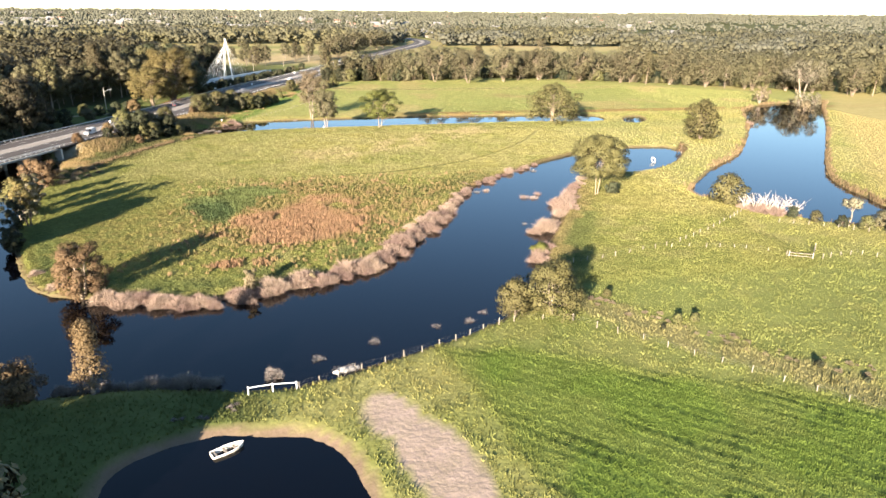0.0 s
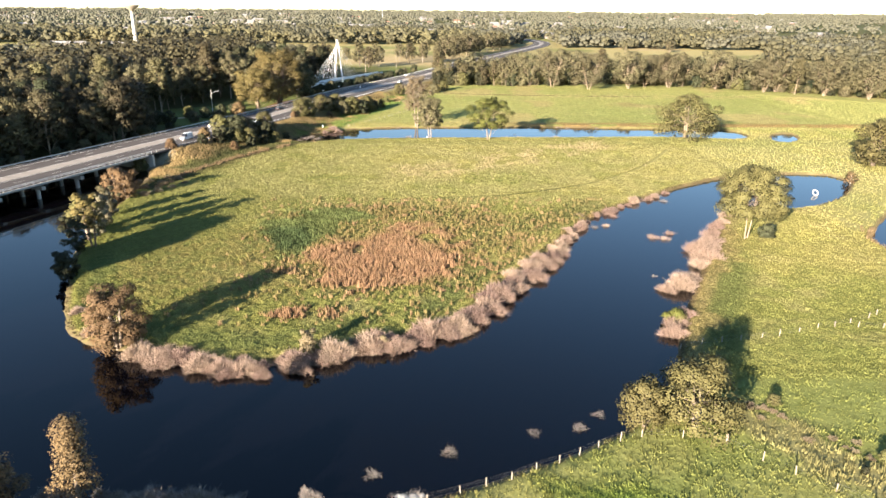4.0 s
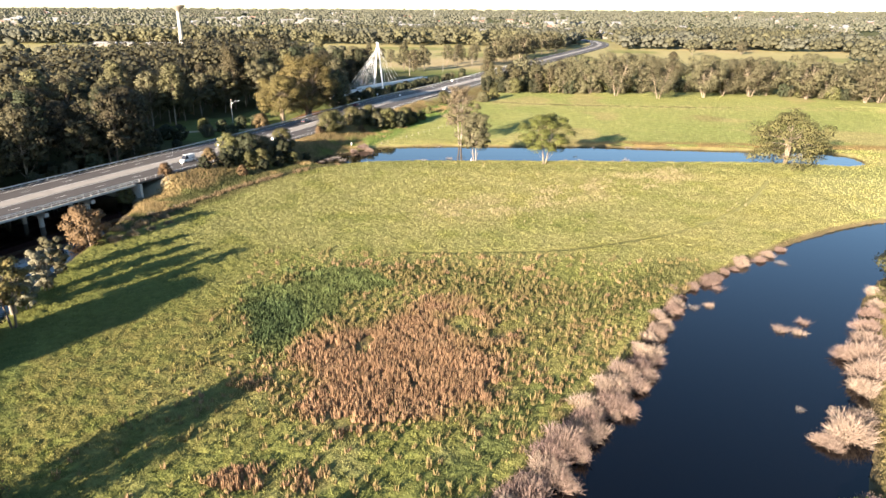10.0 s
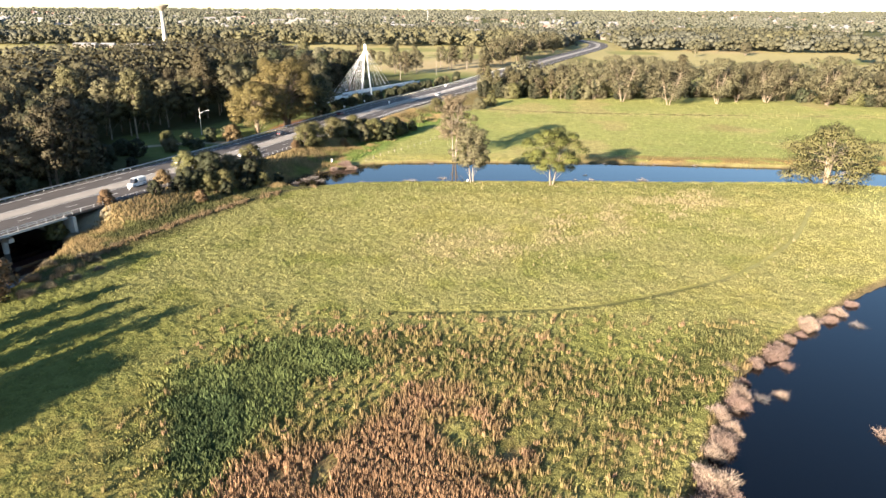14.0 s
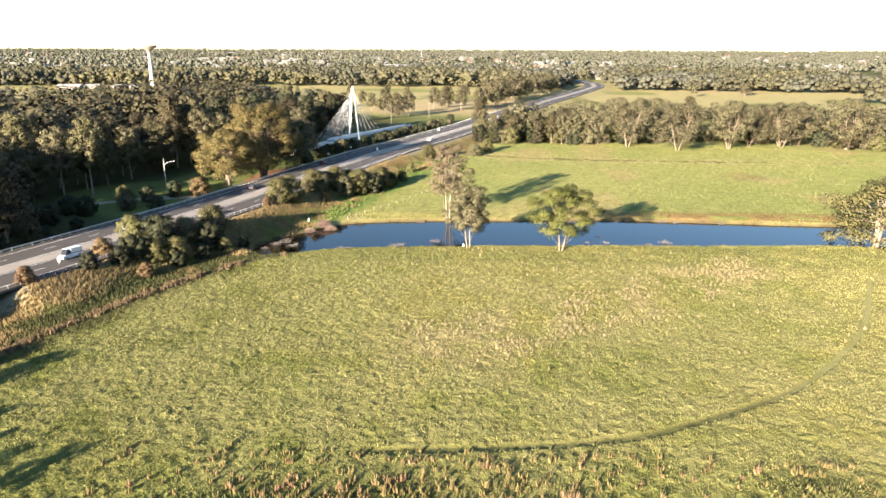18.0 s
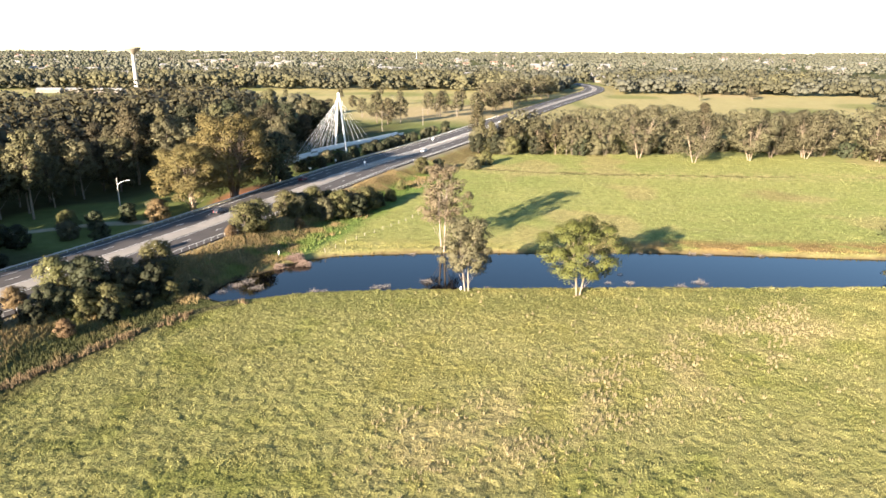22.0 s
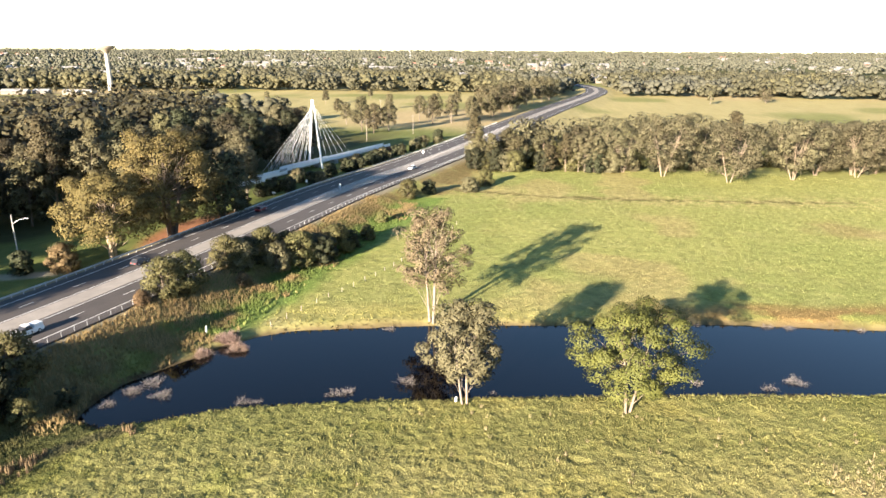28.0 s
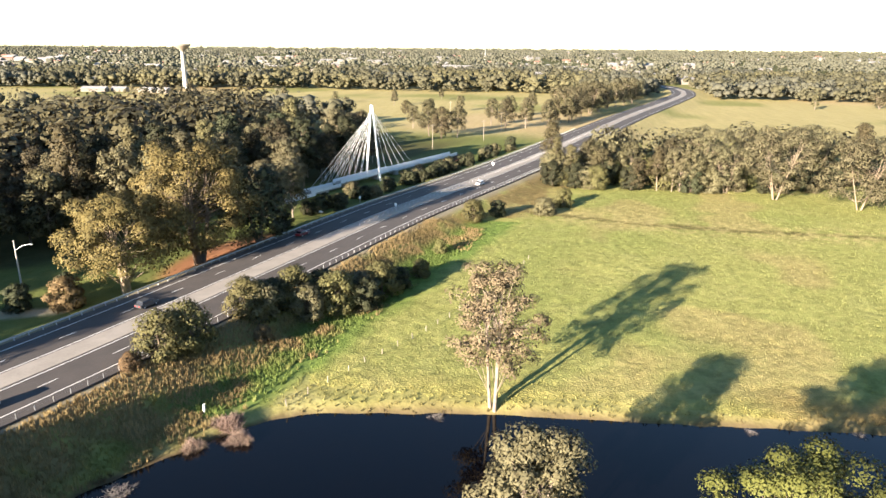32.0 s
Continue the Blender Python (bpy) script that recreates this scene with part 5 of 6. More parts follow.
for x, y, s in [(49, 143, 1.5), (51.5, 146, 1.3), (46, 141.5, 0.9), (60, 158, 1.6), (62, 163, 1.7), (64.5, 168, 1.5), (60, 164, 1.2), (67, 173, 1.2), (70, 178, 1.0), (43, 127, 1.2), (41, 123, 1.1), (45, 129, 0.9), (57, 154, 1.0),
                (73, 182, 0.9), (76, 188, 0.9), (-54, 122, 0.8), (-60, 130, 0.7), (-40, 116, 0.9), (-37, 114.5, 1.0),
                (110, 147, 1.3), (112.5, 144, 1.2), (113.5, 149, 1.0), (108, 151, 1.0), (-42, 316, 1.1), (-39.5, 313.5, 0.9), (-45, 311, 0.8), (-48, 83, 0.9), (-51, 84, 0.9), (198, 283, 1.0)]:
    dry_shrub(x, y, s)
for x, y, s in [(38, 185, 1.0), (41, 181, 1.0), (66, 205, 1.0), (45.9, 148.9, 0.6), (14, 96, 0.7), (3, 92, 0.8), (20, 97, 0.8), (23, 100, 0.7),
                (-20, 298.5, 1.0), (-18, 299, 1.0), (-9, 303, 1.2), (4.5, 299, 0.8), (37, 304, 0.9), (48, 302.5, 1.1), (53, 305, 1.3), (32, 304, 0.7), (36, 310, 0.7), (-33, 295.5, 1.0), (-31, 295, 0.9), (-51, 298, 1.3), (-49, 301, 1.5),
                (-46, 297, 1.2), (-53, 294, 1.0), (45, 327.5, 0.8), (58, 327.5, 1.0), (62, 327, 1.0), (-14, 323.5, 0.9), (30, 326, 0.7), (75, 326.5, 1.0), (-26, 84.5, 1.1), (-30, 85, 1.1), (-23, 84.5, 1.0), (-20, 84, 0.9), (-40, 84.5, 1.0)]:
    dry_shrub(x, y, s, 1)

TWP = [twig_mesh(340 + k, 330, 0.7, 2.2, TWIG, 0.9, 0.8) for k in range(2)]
for x, y, s in [(38.7, 188, 0.8), (53, 173, 0.85), (55.5, 172, 0.7), (44, 182, 0.6), (36, 178, 0.6), (58, 176, 0.7), (48, 190, 0.7), (31, 168, 0.6), (33.5, 172, 0.7), (50, 196, 0.6), (60, 206, 0.6)]:
    dry_shrub(x, y, s, label="pinkish thin twigs standing in the shallows").data = TWP[int(x) % 2]

# bleached scrub on the near bank, brown scrub along the field fence
for x, y, s in [(-31, 83.2, 0.8), (-29.2, 83.4, 0.9), (-27.5, 83.2, 1.0), (-25.6, 83, 1.05), (-23.8, 83, 1.05), (-22.2, 82.8, 0.95), (-20.6, 82.6, 0.8), (-33.2, 83.8, 0.7), (-35, 84, 0.8), (-38.5, 83.8, 0.9), (-41, 84, 0.9)]:
    t = dry_shrub(x, y, s, label="grey bleached dry shrub standing at the water's edge")
    t.data = TWB[len(t.name) % 2]
dry_shrub(-12.4, 83.6, 0.95, label="grey bleached dry shrub standing in the water").data = TWB[0]
for x, y, s in [(-5.9, 88, 0.8), (-2.1, 83.6, 1.2), (-0.6, 84, 1.0)]:
    dry_shrub(x, y, s, 1)
for k in range(46):
    u = rnd.random()
    p = RUSH[0] + (RUSH[-1] - RUSH[0]) * u
    q = p + np.array([0.74, 0.67]) * (1.2 + abs(rnd.gauss(0, 3.2))) + np.array([rnd.uniform(-1, 1), rnd.uniform(-1, 1)])
    if k % 9 == 0:
        copy_thing(SHRUB[1 if k % 2 else 0], at_ground(q[0], q[1], rnd.uniform(0, 6.3), rnd.uniform(0.14, 0.22)))
    else:
        t = dry_shrub(q[0], q[1], rnd.uniform(0.2, 0.42), label="low grey-brown scrub beside the field fence")
        t.data = TWB[2 + k % 2]
for x, y, s in [(-79, 206, 1.1), (-77, 210, 0.9), (-74.5, 214, 0.8), (-72.5, 219, 0.7), (-82, 213, 1.0), (-79, 218, 0.9), (-76, 224, 0.8), (-80, 226, 0.9), (-77, 233, 0.6), (-73, 242, 0.6), (-84, 221, 1.0), (-69, 251, 0.6), (-64, 262, 0.6)]:
    dry_shrub(x, y, s, label="brown leafless scrub beside the ditch").data = TWB[2 + int(y) % 2]


# ---- viaduct ----
def between(y0, y1):
    return ROAD[(ROAD[:, 1] >= y0) & (ROAD[:, 1] <= y1)]


viaduct = tagged(new("viaduct"), "concrete road bridge on columns over dark water", "bridge", kind="structure")
span = between(60, BRIDGE_END + 2)
strip("deck", span, -12.9, 12.9, ROAD_Z - 0.1, CONCRETE, 0.45, viaduct, "pale concrete deck edge")
for d in (-9.5, -3.2, 3.2, 9.5):
    strip("girder", span, d - 0.5, d + 0.5, ROAD_Z - 0.55, CONCRETE, 0.9, viaduct)
bent = bmesh.new()
box(bent, (1.2, 24.0, 0.9), (0, 0, 2.4), bevel=0.05)
cap_me = bpy.data.meshes.new("crosshead")
bent.to_mesh(cap_me)
bent.free()
cap_me.materials.append(CONCRETE)
bent = bmesh.new()
bmesh.ops.create_cone(bent, cap_ends=True, segments=14, radius1=0.6, radius2=0.6, depth=5.2, matrix=Matrix.Translation((0, 0, -0.6)))
col_me = bpy.data.meshes.new("column")
bent.to_mesh(col_me)
bent.free()
col_me.materials.append(CONCRETE)
SB = along[np.argmin(np.abs(ROAD[:, 1] - BRIDGE_END))]
for s in np.arange(SB - 13, SB - 190, -13.0):
    p, a = on_road(s)
    m = pose(p[0], p[1], 0, 0, 0, math.degrees(a))
    for me, dy in ((cap_me, 0), (col_me, -9.5), (col_me, -3.2), (col_me, 3.2), (col_me, 9.5)):
        o = new(me.name, me)
        o.matrix_basis = m @ Matrix.Translation((0, dy, 0))
        o.parent = viaduct
p, a = on_road(SB + 1.5)
bm = bmesh.new()
box(bm, (0.8, 26.5, 5.6), bevel=0.04)
part("abutment", bm, CONCRETE, viaduct, "concrete end wall").matrix_basis = pose(p[0], p[1], 1.0, 0, 0, math.degrees(a))


# ---- barriers ----
WIRE = material("dull_wire_rope", (0.2, 0.19, 0.18), 0.6, (0.14, 0.135, 0.13), 1.0, 0, metal=0.4)

def post_mesh(name, w, h, mat, d=None):
    bm = bmesh.new()
    box(bm, (w, d or w, h), (0, 0, h / 2), bevel=w * 0.15)
    me = bpy.data.meshes.new(name)
    bm.to_mesh(me)
    bm.free()
    me.materials.append(mat)
    return me


POST_S, POST_W = post_mesh("post", 0.14, 0.85, STEEL), post_mesh("post", 0.09, 0.8, STEEL)


def barrier(name, label, d, s0, s1, step, post, rails, rail_r, mat):
    t = thing(name, Matrix.Identity(4), label, "barrier")
    line = np.array([on_road(s, d)[0] for s in np.arange(s0, s1, 4.0)])
    for z, flat in rails:
        pts = [(q[0], q[1], ROAD_Z + z) for q in line]
        if flat:
            L = offset(line, -0.04), offset(line, 0.04)
            n = len(line)
            v = np.vstack([np.c_[L[j], np.full(n, ROAD_Z + z + dz)] for j in (0, 1) for dz in (-flat, flat)])
            i = np.arange(n - 1)
            q = np.vstack([np.c_[i + a * n, i + b * n, i + 1 + b * n, i + 1 + a * n] for a, b in ((0, 1), (1, 3), (3, 2), (2, 0))])
            part("rail", mesh_np("rail", v, q, mat), mat, t)
        else:
            part("cable", tube_mesh("cable", [tube(pts, [rail_r] * len(pts), 5)], mat), mat, t)
    for s in np.arange(s0, s1, step):
        p, a = on_road(s, d)
        o = new("post", post)
        o.matrix_basis = pose(p[0], p[1], ROAD_Z - 0.05, 0, 0, math.degrees(a))
        o.parent = t
    return t


barrier("guard_rail", "galvanised guard rail along the road's shoulder", -12.0, SB - 150, S1, 2.5, POST_S, [(0.62, 0.16)], 0, STEEL)
barrier("bridge_railing", "steel railing with posts along the bridge's edge", 12.4, SB - 150, SB + 6, 2.2, POST_S, [(0.45, 0.07), (0.85, 0.09)], 0, STEEL)
barrier("wire_barrier", "wire-rope barrier on white posts beside the road", 12.0, SB + 8, S1, 2.5, POST_W, [(0.5, 0), (0.7, 0)], 0.014, WIRE)
SM = along[np.argmin(np.abs(ROAD[:, 1] - 408))]
barrier("wire_barrier", "wire-rope barrier on white posts in the median", 0.0, SM, S1, 2.5, POST_W, [(0.5, 0), (0.7, 0)], 0.014, WIRE)

# ---- signs and poles ----
for x, y, z, w, h in [(-86.5, 288.4, ROAD_Z, 0.75, 0.9), (-41.6, 427.7, ROAD_Z, 0.75, 0.9), (-88.2, 263.5, 3.6, 0.6, 0.75), (-62.3, 421, 2.9, 1.2, 0.5), (-55.7, 440, 3.2, 0.7, 0.9), (-18.0, 505.0, ROAD_Z, 0.9, 1.1)]:
    t = thing("road_sign", pose(x, y, z, 0, 0, -8), "small white road sign on a thin post", "sign", "road signs")
    bm = bmesh.new()
    box(bm, (0.07, 0.07, 2.1), (0, 0.05, 0.95))
    part("post", bm, STEEL, t)
    bm = bmesh.new()
    box(bm, (w, 0.03, h), (0, 0, 1.6), bevel=0.01)
    part("panel", bm, WHITE, t, "white panel")


# stands for a power pole with an arm; the lamp head is added
def verge_pole(x, y, turn):
    t = thing("street_lamp", pose(x, y, h1(x, y) - 0.1, 0, 0, turn), "pale power pole with one arm on the verge", "street lamp")
    part("pole", tube_mesh("pole", [tube([(0, 0, 0), (0, 0, 6), (0, 0, 10.5)], [0.2, 0.16, 0.12], 8)], CONCRETE), CONCRETE, t)
    arm = part("arm", tube_mesh("arm", [tube([(0, 0, 8.3), (1.5, 0, 9.3), (3.0, 0, 9.6)], [0.08, 0.07, 0.06], 6)], STEEL), STEEL, t)
    bm = bmesh.new()
    box(bm, (0.9, 0.3, 0.16), (3.3, 0, 9.62), bevel=0.04)
    part("lamp_head", bm, STEEL, arm)


verge_pole(-106.5, 357, 10)
for x, y, h in [(-51, 561, 12), (-29, 596, 11), (-22, 640, 11), (-60, 700, 12)]:
    t = thing("power_pole", pose(x, y, h1(x, y) - 0.2, 0, 0, 20), "timber power pole with a cross arm", "power pole", "power poles")
    part("pole", tube_mesh("pole", [tube([(0, 0, 0), (0, 0, h)], [0.14, 0.1], 8)], TIMBER), TIMBER, t)
    bm = bmesh.new()
    box(bm, (2.4, 0.12, 0.14), (0, 0.15, h - 0.7))
    part("cross_arm", bm, TIMBER, t)

# ---- cable-stayed footbridge ----
FB0, FB1 = Vector((-80.3, 436.5, 0)), Vector((-37.5, 534.0, 0))
fb_dir = (FB1 - FB0).normalized()
fb_len = (FB1 - FB0).length
fb_turn = math.degrees(math.atan2(fb_dir.y, fb_dir.x))
foot = thing("footbridge", Matrix.Translation(FB0) @ Matrix.Rotation(radians(fb_turn), 4, "Z"), "white cable-stayed footbridge with an A-shaped mast", "footbridge")
DZ, MAST = 4.9, 47.8
for a, b, z in ((0, 14, DZ - 2.0), (12, 27, DZ - 1.0), (27, 59, DZ), (59, fb_len, DZ - 0.25)):
    bm = bmesh.new()
    box(bm, (b - a, 3.6, 0.45), ((a + b) / 2, 0, z - 0.25), bevel=0.04)
    deck = part("deck", bm, CONCRETE, foot, "pale concrete walkway")
    for sgn in (-1, 1):
        bm = bmesh.new()
        box(bm, (b - a, 0.08, 1.1), ((a + b) / 2, sgn * 1.84, z + 0.5))
        part("parapet", bm, WHITE, deck, "white side panel")
for sgn in (-1, 1):
    v = tube([(MAST, sgn * 3.6, 0), (MAST, sgn * 2.7, 8), (MAST, sgn * 0.25, 30.0)], [0.48, 0.43, 0.27], 10)
    part("mast_leg", tube_mesh("mast_leg", [v], WHITE), WHITE, foot, "tapered white mast leg")
bm = bmesh.new()
box(bm, (0.7, 1.1, 3.0), (MAST, 0, 28.6), bevel=0.08)
part("mast_head", bm, WHITE, foot)
for sgn in (-1, 1):
    for k in range(8):
        x = 14 + 4.0 * k
        part("stay_cable", tube_mesh("stay_cable", [tube([(MAST, sgn * 0.3, 29.6 - 0.35 * (7 - k)), (x, sgn * 1.7, DZ - (1.2 if x < 27 else 0))], [0.05, 0.05], 5)], WHITE), WHITE, foot)
    for k in range(5):
        x = MAST + 6 + 4.6 * k
        part("stay_cable", tube_mesh("stay_cable", [tube([(MAST, sgn * 0.3, 29.4 - 0.35 * k), (x, sgn * 1.7, DZ)], [0.03, 0.03], 5)], WHITE), WHITE, foot)
for x, w, top in ((6, 6.0, 2.4), (19, 4.0, 3.4), (31, 1.4, 4.4), (MAST + 1.5, 2.0, 4.4), (61, 2.0, 4.2)):
    bm = bmesh.new()
    box(bm, (w, 3.0, top + 0.2), (x, 0, top / 2 - 0.1), bevel=0.05)
    part("pier", bm, CONCRETE, foot)
EARTH = material("red_brown_earth", (0.25, 0.14, 0.08), 0.95, (0.16, 0.09, 0.055), 0.6, 0.4)
bm = bmesh.new()
for k in range(9):
    f = k / 8
    for j in range(7):
        bm.verts.new((fb_len - 24 + 27 * f + 0.8 * math.sin(2.1 * j + k), (j - 3) * (2.0 - 0.25 * f) + 0.3 * math.sin(3.0 * k + j), (0.3 + 4.0 * f ** 0.7) * math.cos((j - 3) * 0.38) + 0.2 * math.sin(5.0 * k + 2 * j)))
bm.verts.ensure_lookup_table()
for k in range(8):
    for j in range(6):
        bm.faces.new([bm.verts[i] for i in (k * 7 + j, k * 7 + 7 + j, k * 7 + 8 + j, k * 7 + 1 + j)])
bmesh.ops.solidify(bm, geom=bm.faces[:], thickness=0.6)
mound = part("earth_bank", bm, EARTH)
mound.matrix_basis = foot.matrix_basis.copy()
tagged(mound, "bare red-brown earth bank under the footbridge", "earth bank")

# ---- water tower, town ----
tw = thing("water_tower", pose(-400.8, 978.3, h1(-400.8, 978.3) - 0.3), "concrete water tower with a dish-shaped tank", "water tower")
part("shaft", tube_mesh("shaft", [tube([(0, 0, 0), (0, 0, 14), (0, 0, 43)], [3.2, 2.5, 2.0], 20)], CONCRETE), CONCRETE, tw)
part("tank", tube_mesh("tank", [tube([(0, 0, 41), (0, 0, 43.4), (0, 0, 47), (0, 0, 48.6), (0, 0, 49.2), (0, 0, 49.6)], [2.1, 3.6, 9.2, 9.8, 9.4, 0.3], 28)], TIMBER), TIMBER, tw, "brownish flared tank")
CREAM = material("cream_wall", (0.15, 0.13, 0.11), 0.8, (0.19, 0.165, 0.135), 0.3, 0.05)
ROOF_W = material("pale_metal_roof", (0.19, 0.185, 0.175), 0.6, (0.26, 0.25, 0.24), 0.2, 0.0)
ROOF_R = material("red_tile_roof", (0.30, 0.16, 0.11), 0.8, (0.22, 0.12, 0.09), 0.3, 0.0)
HB = {}


def house(x, y, w, l, h, turn, roof, label, name="house"):
    key = (w, l, h, roof.name)
    if key not in HB:
        bm = bmesh.new()
        box(bm, (w, l, h), (0, 0, h / 2 - 0.3))
        wall = bpy.data.meshes.new("wall")
        bm.to_mesh(wall)
        bm.free()
        wall.materials.append(CREAM)
        bm = bmesh.new()
        e, r = 0.6, h + 0.22 * w
        a = [bm.verts.new(c) for c in ((-w / 2 - e, -l / 2 - e, h - 0.3), (w / 2 + e, -l / 2 - e, h - 0.3), (w / 2 + e, l / 2 + e, h - 0.3), (-w / 2 - e, l / 2 + e, h - 0.3), (0, -l / 2 - e, r), (0, l / 2 + e, r))]
        for f in ((0, 1, 4), (2, 3, 5), (1, 2, 5, 4), (3, 0, 4, 5), (3, 2, 1, 0)):
            bm.faces.new([a[i] for i in f])
        top = bpy.data.meshes.new("roof")
        bm.to_mesh(top)
        bm.free()
        top.materials.append(roof)
        HB[key] = wall, top
    t = thing(name, pose(x, y, h1(x, y), 0, 0, turn), label, name, "buildings of the distant town")
    for me in HB[key]:
        part(me.name, me, None, t)


for x, y, w, l, h, tr in [(-468, 912, 10, 26, 3.4, 95), (-446, 922, 9, 16, 3.2, 92), (-408, 912, 10, 16, 3.4, 85), (-392, 915, 10, 14, 3.2, 80), (-352, 1052, 16, 50, 5, 97), (-318, 1062, 14, 34, 5, 92), (-372, 1050, 12, 22, 4.5, 92),
                        (-540, 1010, 18, 40, 6, 90), (156, 1700, 26, 40, 9, 90), (185, 1725, 24, 34, 13, 85), (212, 1715, 24, 40, 9, 95), (300, 1760, 26, 46, 8, 90)]:
    house(x, y, w, l, h, tr, ROOF_W, "long pale shed with a white metal roof", "shed")
for k, (x, y, big) in enumerate(TOWN):
    house(x, y, *((18, 36, 7) if big else (10, 15, 5) if k % 2 else (12, 22, 6)), town_rnd.uniform(60, 120), ROOF_W if big or k % 5 < 3 else ROOF_R,
          "pale warehouse among trees" if big else "pale house among trees", "warehouse" if big else "house")
ms = thing("radio_mast", pose(-160, 2300, h1(-160, 2300)), "thin pale lattice mast above the town", "mast")
part("mast", tube_mesh("mast", [tube([(0, 0, 0), (0, 0, 52)], [1.4, 0.5], 4)], STEEL), STEEL, ms)


# ---- fences ----
POST_T = [post_mesh("post", 0.13, 1.2 + 0.1 * k, TIMBER) for k in range(3)]


def fence(label, pts, step, wires=(0.45, 0.85, 1.15), sag=0.03):
    t = thing("fence", Matrix.Identity(4), label, "fence", "wire fences of the farm")
    line = spline(pts, step)
    tops = []
    for q in line:
        x, y = q[0] + rnd.uniform(-0.1, 0.1), q[1] + rnd.uniform(-0.1, 0.1)
        z = max(h1(x, y), WATER_Z - 0.2)
        o = new("post", rnd.choice(POST_T))
        o.matrix_basis = pose(x, y, z - 0.12, rnd.uniform(-5, 5), rnd.uniform(-5, 5), rnd.uniform(0, 90))
        o.parent = t
        tops.append((x, y, z))
    for w in wires:
        part("wire", tube_mesh("wire", [tube([(x, y, z + w) for x, y, z in tops], [0.006] * len(tops), 4)], WIRE), WIRE, t)


fence("weathered post-and-wire fence along the water", [(-8.5, 79.2), (-3, 82), (4, 84.3), (10, 86.3), (16, 89.5), (21, 92), (27, 94), (32, 93.8), (37, 92.8)], 2.7)
fence("weathered post-and-wire fence between two fields", [(37, 92.8), (40, 89.5), (45.5, 84), (51, 78), (56.6, 71.8), (62.4, 65.5), (68, 58.5), (78, 47)], 3.3)
fence("old post-and-wire fence across the grass", [(40, 117.5), (47, 118.5), (54, 120.2), (65, 123.4), (76, 127.6), (95, 140), (105, 148)], 3.0)
fence("old post-and-wire fence beside a timber gate", [(72, 124), (80, 123), (88.4, 120.8), (92.2, 118.4), (94.7, 115.5)], 2.8)
fence("post-and-wire fence along the hedge", [(109, 138), (120, 131), (128.5, 125.3), (140, 117)], 3.0)
fence("post-and-wire fence across the far grass", [(101, 112.5), (109, 114), (116, 110), (126, 104)], 2.6)
fence("post-and-wire fence at the foot of the road's slope", [(-36, 322), (-30, 334), (-22, 348), (-15, 362), (-8, 378), (-2, 396)], 3.4)
gate = thing("farm_gate", Matrix.Identity(4), "timber farm gate between sturdy posts", "gate")
for (x0, y0), (x1, y1) in (((94.7, 115), (98.8, 112.8)), ((98.8, 112.8), (103.4, 118))):
    for z in (0.5, 1.1):
        a, b = (x0, y0, h1(x0, y0) + z), (x1, y1, h1(x1, y1) + z)
        part("rail", tube_mesh("rail", [tube([a, b], [0.07, 0.07], 6)], TIMBER), TIMBER, gate)
for x, y in ((94.7, 115), (98.8, 112.8), (103.4, 118)):
    part("post", tube_mesh("post", [tube([(x, y, h1(x, y) - 0.2), (x, y, h1(x, y) + 1.5)], [0.14, 0.12], 8)], TIMBER), TIMBER, gate)
rail = thing("post_and_rail", Matrix.Identity(4), "white-painted post and rail fence at the water's edge", "fence")
RP = [(-15.3, 77.9), (-12.1, 78.4), (-8.9, 78.9)]
for x, y in RP:
    bm = bmesh.new()
    box(bm, (0.16, 0.16, 1.5), (x, y, h1(x, y) + 0.6), bevel=0.02)
    part("post", bm, WHITE, rail)
for (a, b), (c, d) in zip(RP, RP[1:]):
    v = tube([(a, b, h1(a, b) + 1.15), (c, d, h1(c, d) + 1.15)], [0.07, 0.07], 6)
    part("rail", tube_mesh("rail", [v], WHITE), WHITE, rail, "long white rail")

# ---- boat ----
ALU = material("worn_cream_aluminium", (0.66, 0.60, 0.50), 0.5, (0.50, 0.45, 0.38), 3.0, 0.05)
boat = thing("dinghy", pose(-16.9, 66.9, WATER_Z - 0.12, 0, 0, 29), "cream aluminium dinghy with three bench seats on the pond", "boat")
st = [(-1.95, 0.70, 0.45), (-1.2, 0.76, 0.46), (-0.3, 0.80, 0.48), (0.6, 0.74, 0.52), (1.3, 0.52, 0.58), (1.8, 0.22, 0.64), (2.02, 0.03, 0.68)]
bm = bmesh.new()
rows = []
for x, w, z in st:
    rows.append([bm.verts.new(c) for c in ((x, -w, z), (x - 0.05, -w * 0.86, 0.12), (x - 0.1, 0, 0.0), (x - 0.05, w * 0.86, 0.12), (x, w, z))])
for a, b in zip(rows, rows[1:]):
    for i in range(4):
        bm.faces.new((a[i], b[i], b[i + 1], a[i + 1]))
bm.faces.new(rows[0])
bmesh.ops.recalc_face_normals(bm, faces=bm.faces[:])
bmesh.ops.solidify(bm, geom=bm.faces[:], thickness=0.04)
part("hull", bm, ALU, boat)
for sgn in (-1, 1):
    part("gunwale", tube_mesh("gunwale", [tube([(x, sgn * w, z) for x, w, z in st], [0.045] * len(st), 6)], WHITE), WHITE, boat, "pale gunwale")
for x, w in ((-1.55, 0.66), (-0.35, 0.76), (0.85, 0.62)):
    bm = bmesh.new()
    box(bm, (0.32, 2 * w, 0.05), (x, 0, 0.34), bevel=0.01)
    part("bench", bm, TIMBER, boat, "brown bench seat")

hero(43.2, 128.5, "low green willow bush on the bank", 3.2, 5, LEAF_GREEN, BARK_D, 190, 0.0, 14, 120, 0.22, 2, blob=0.24)

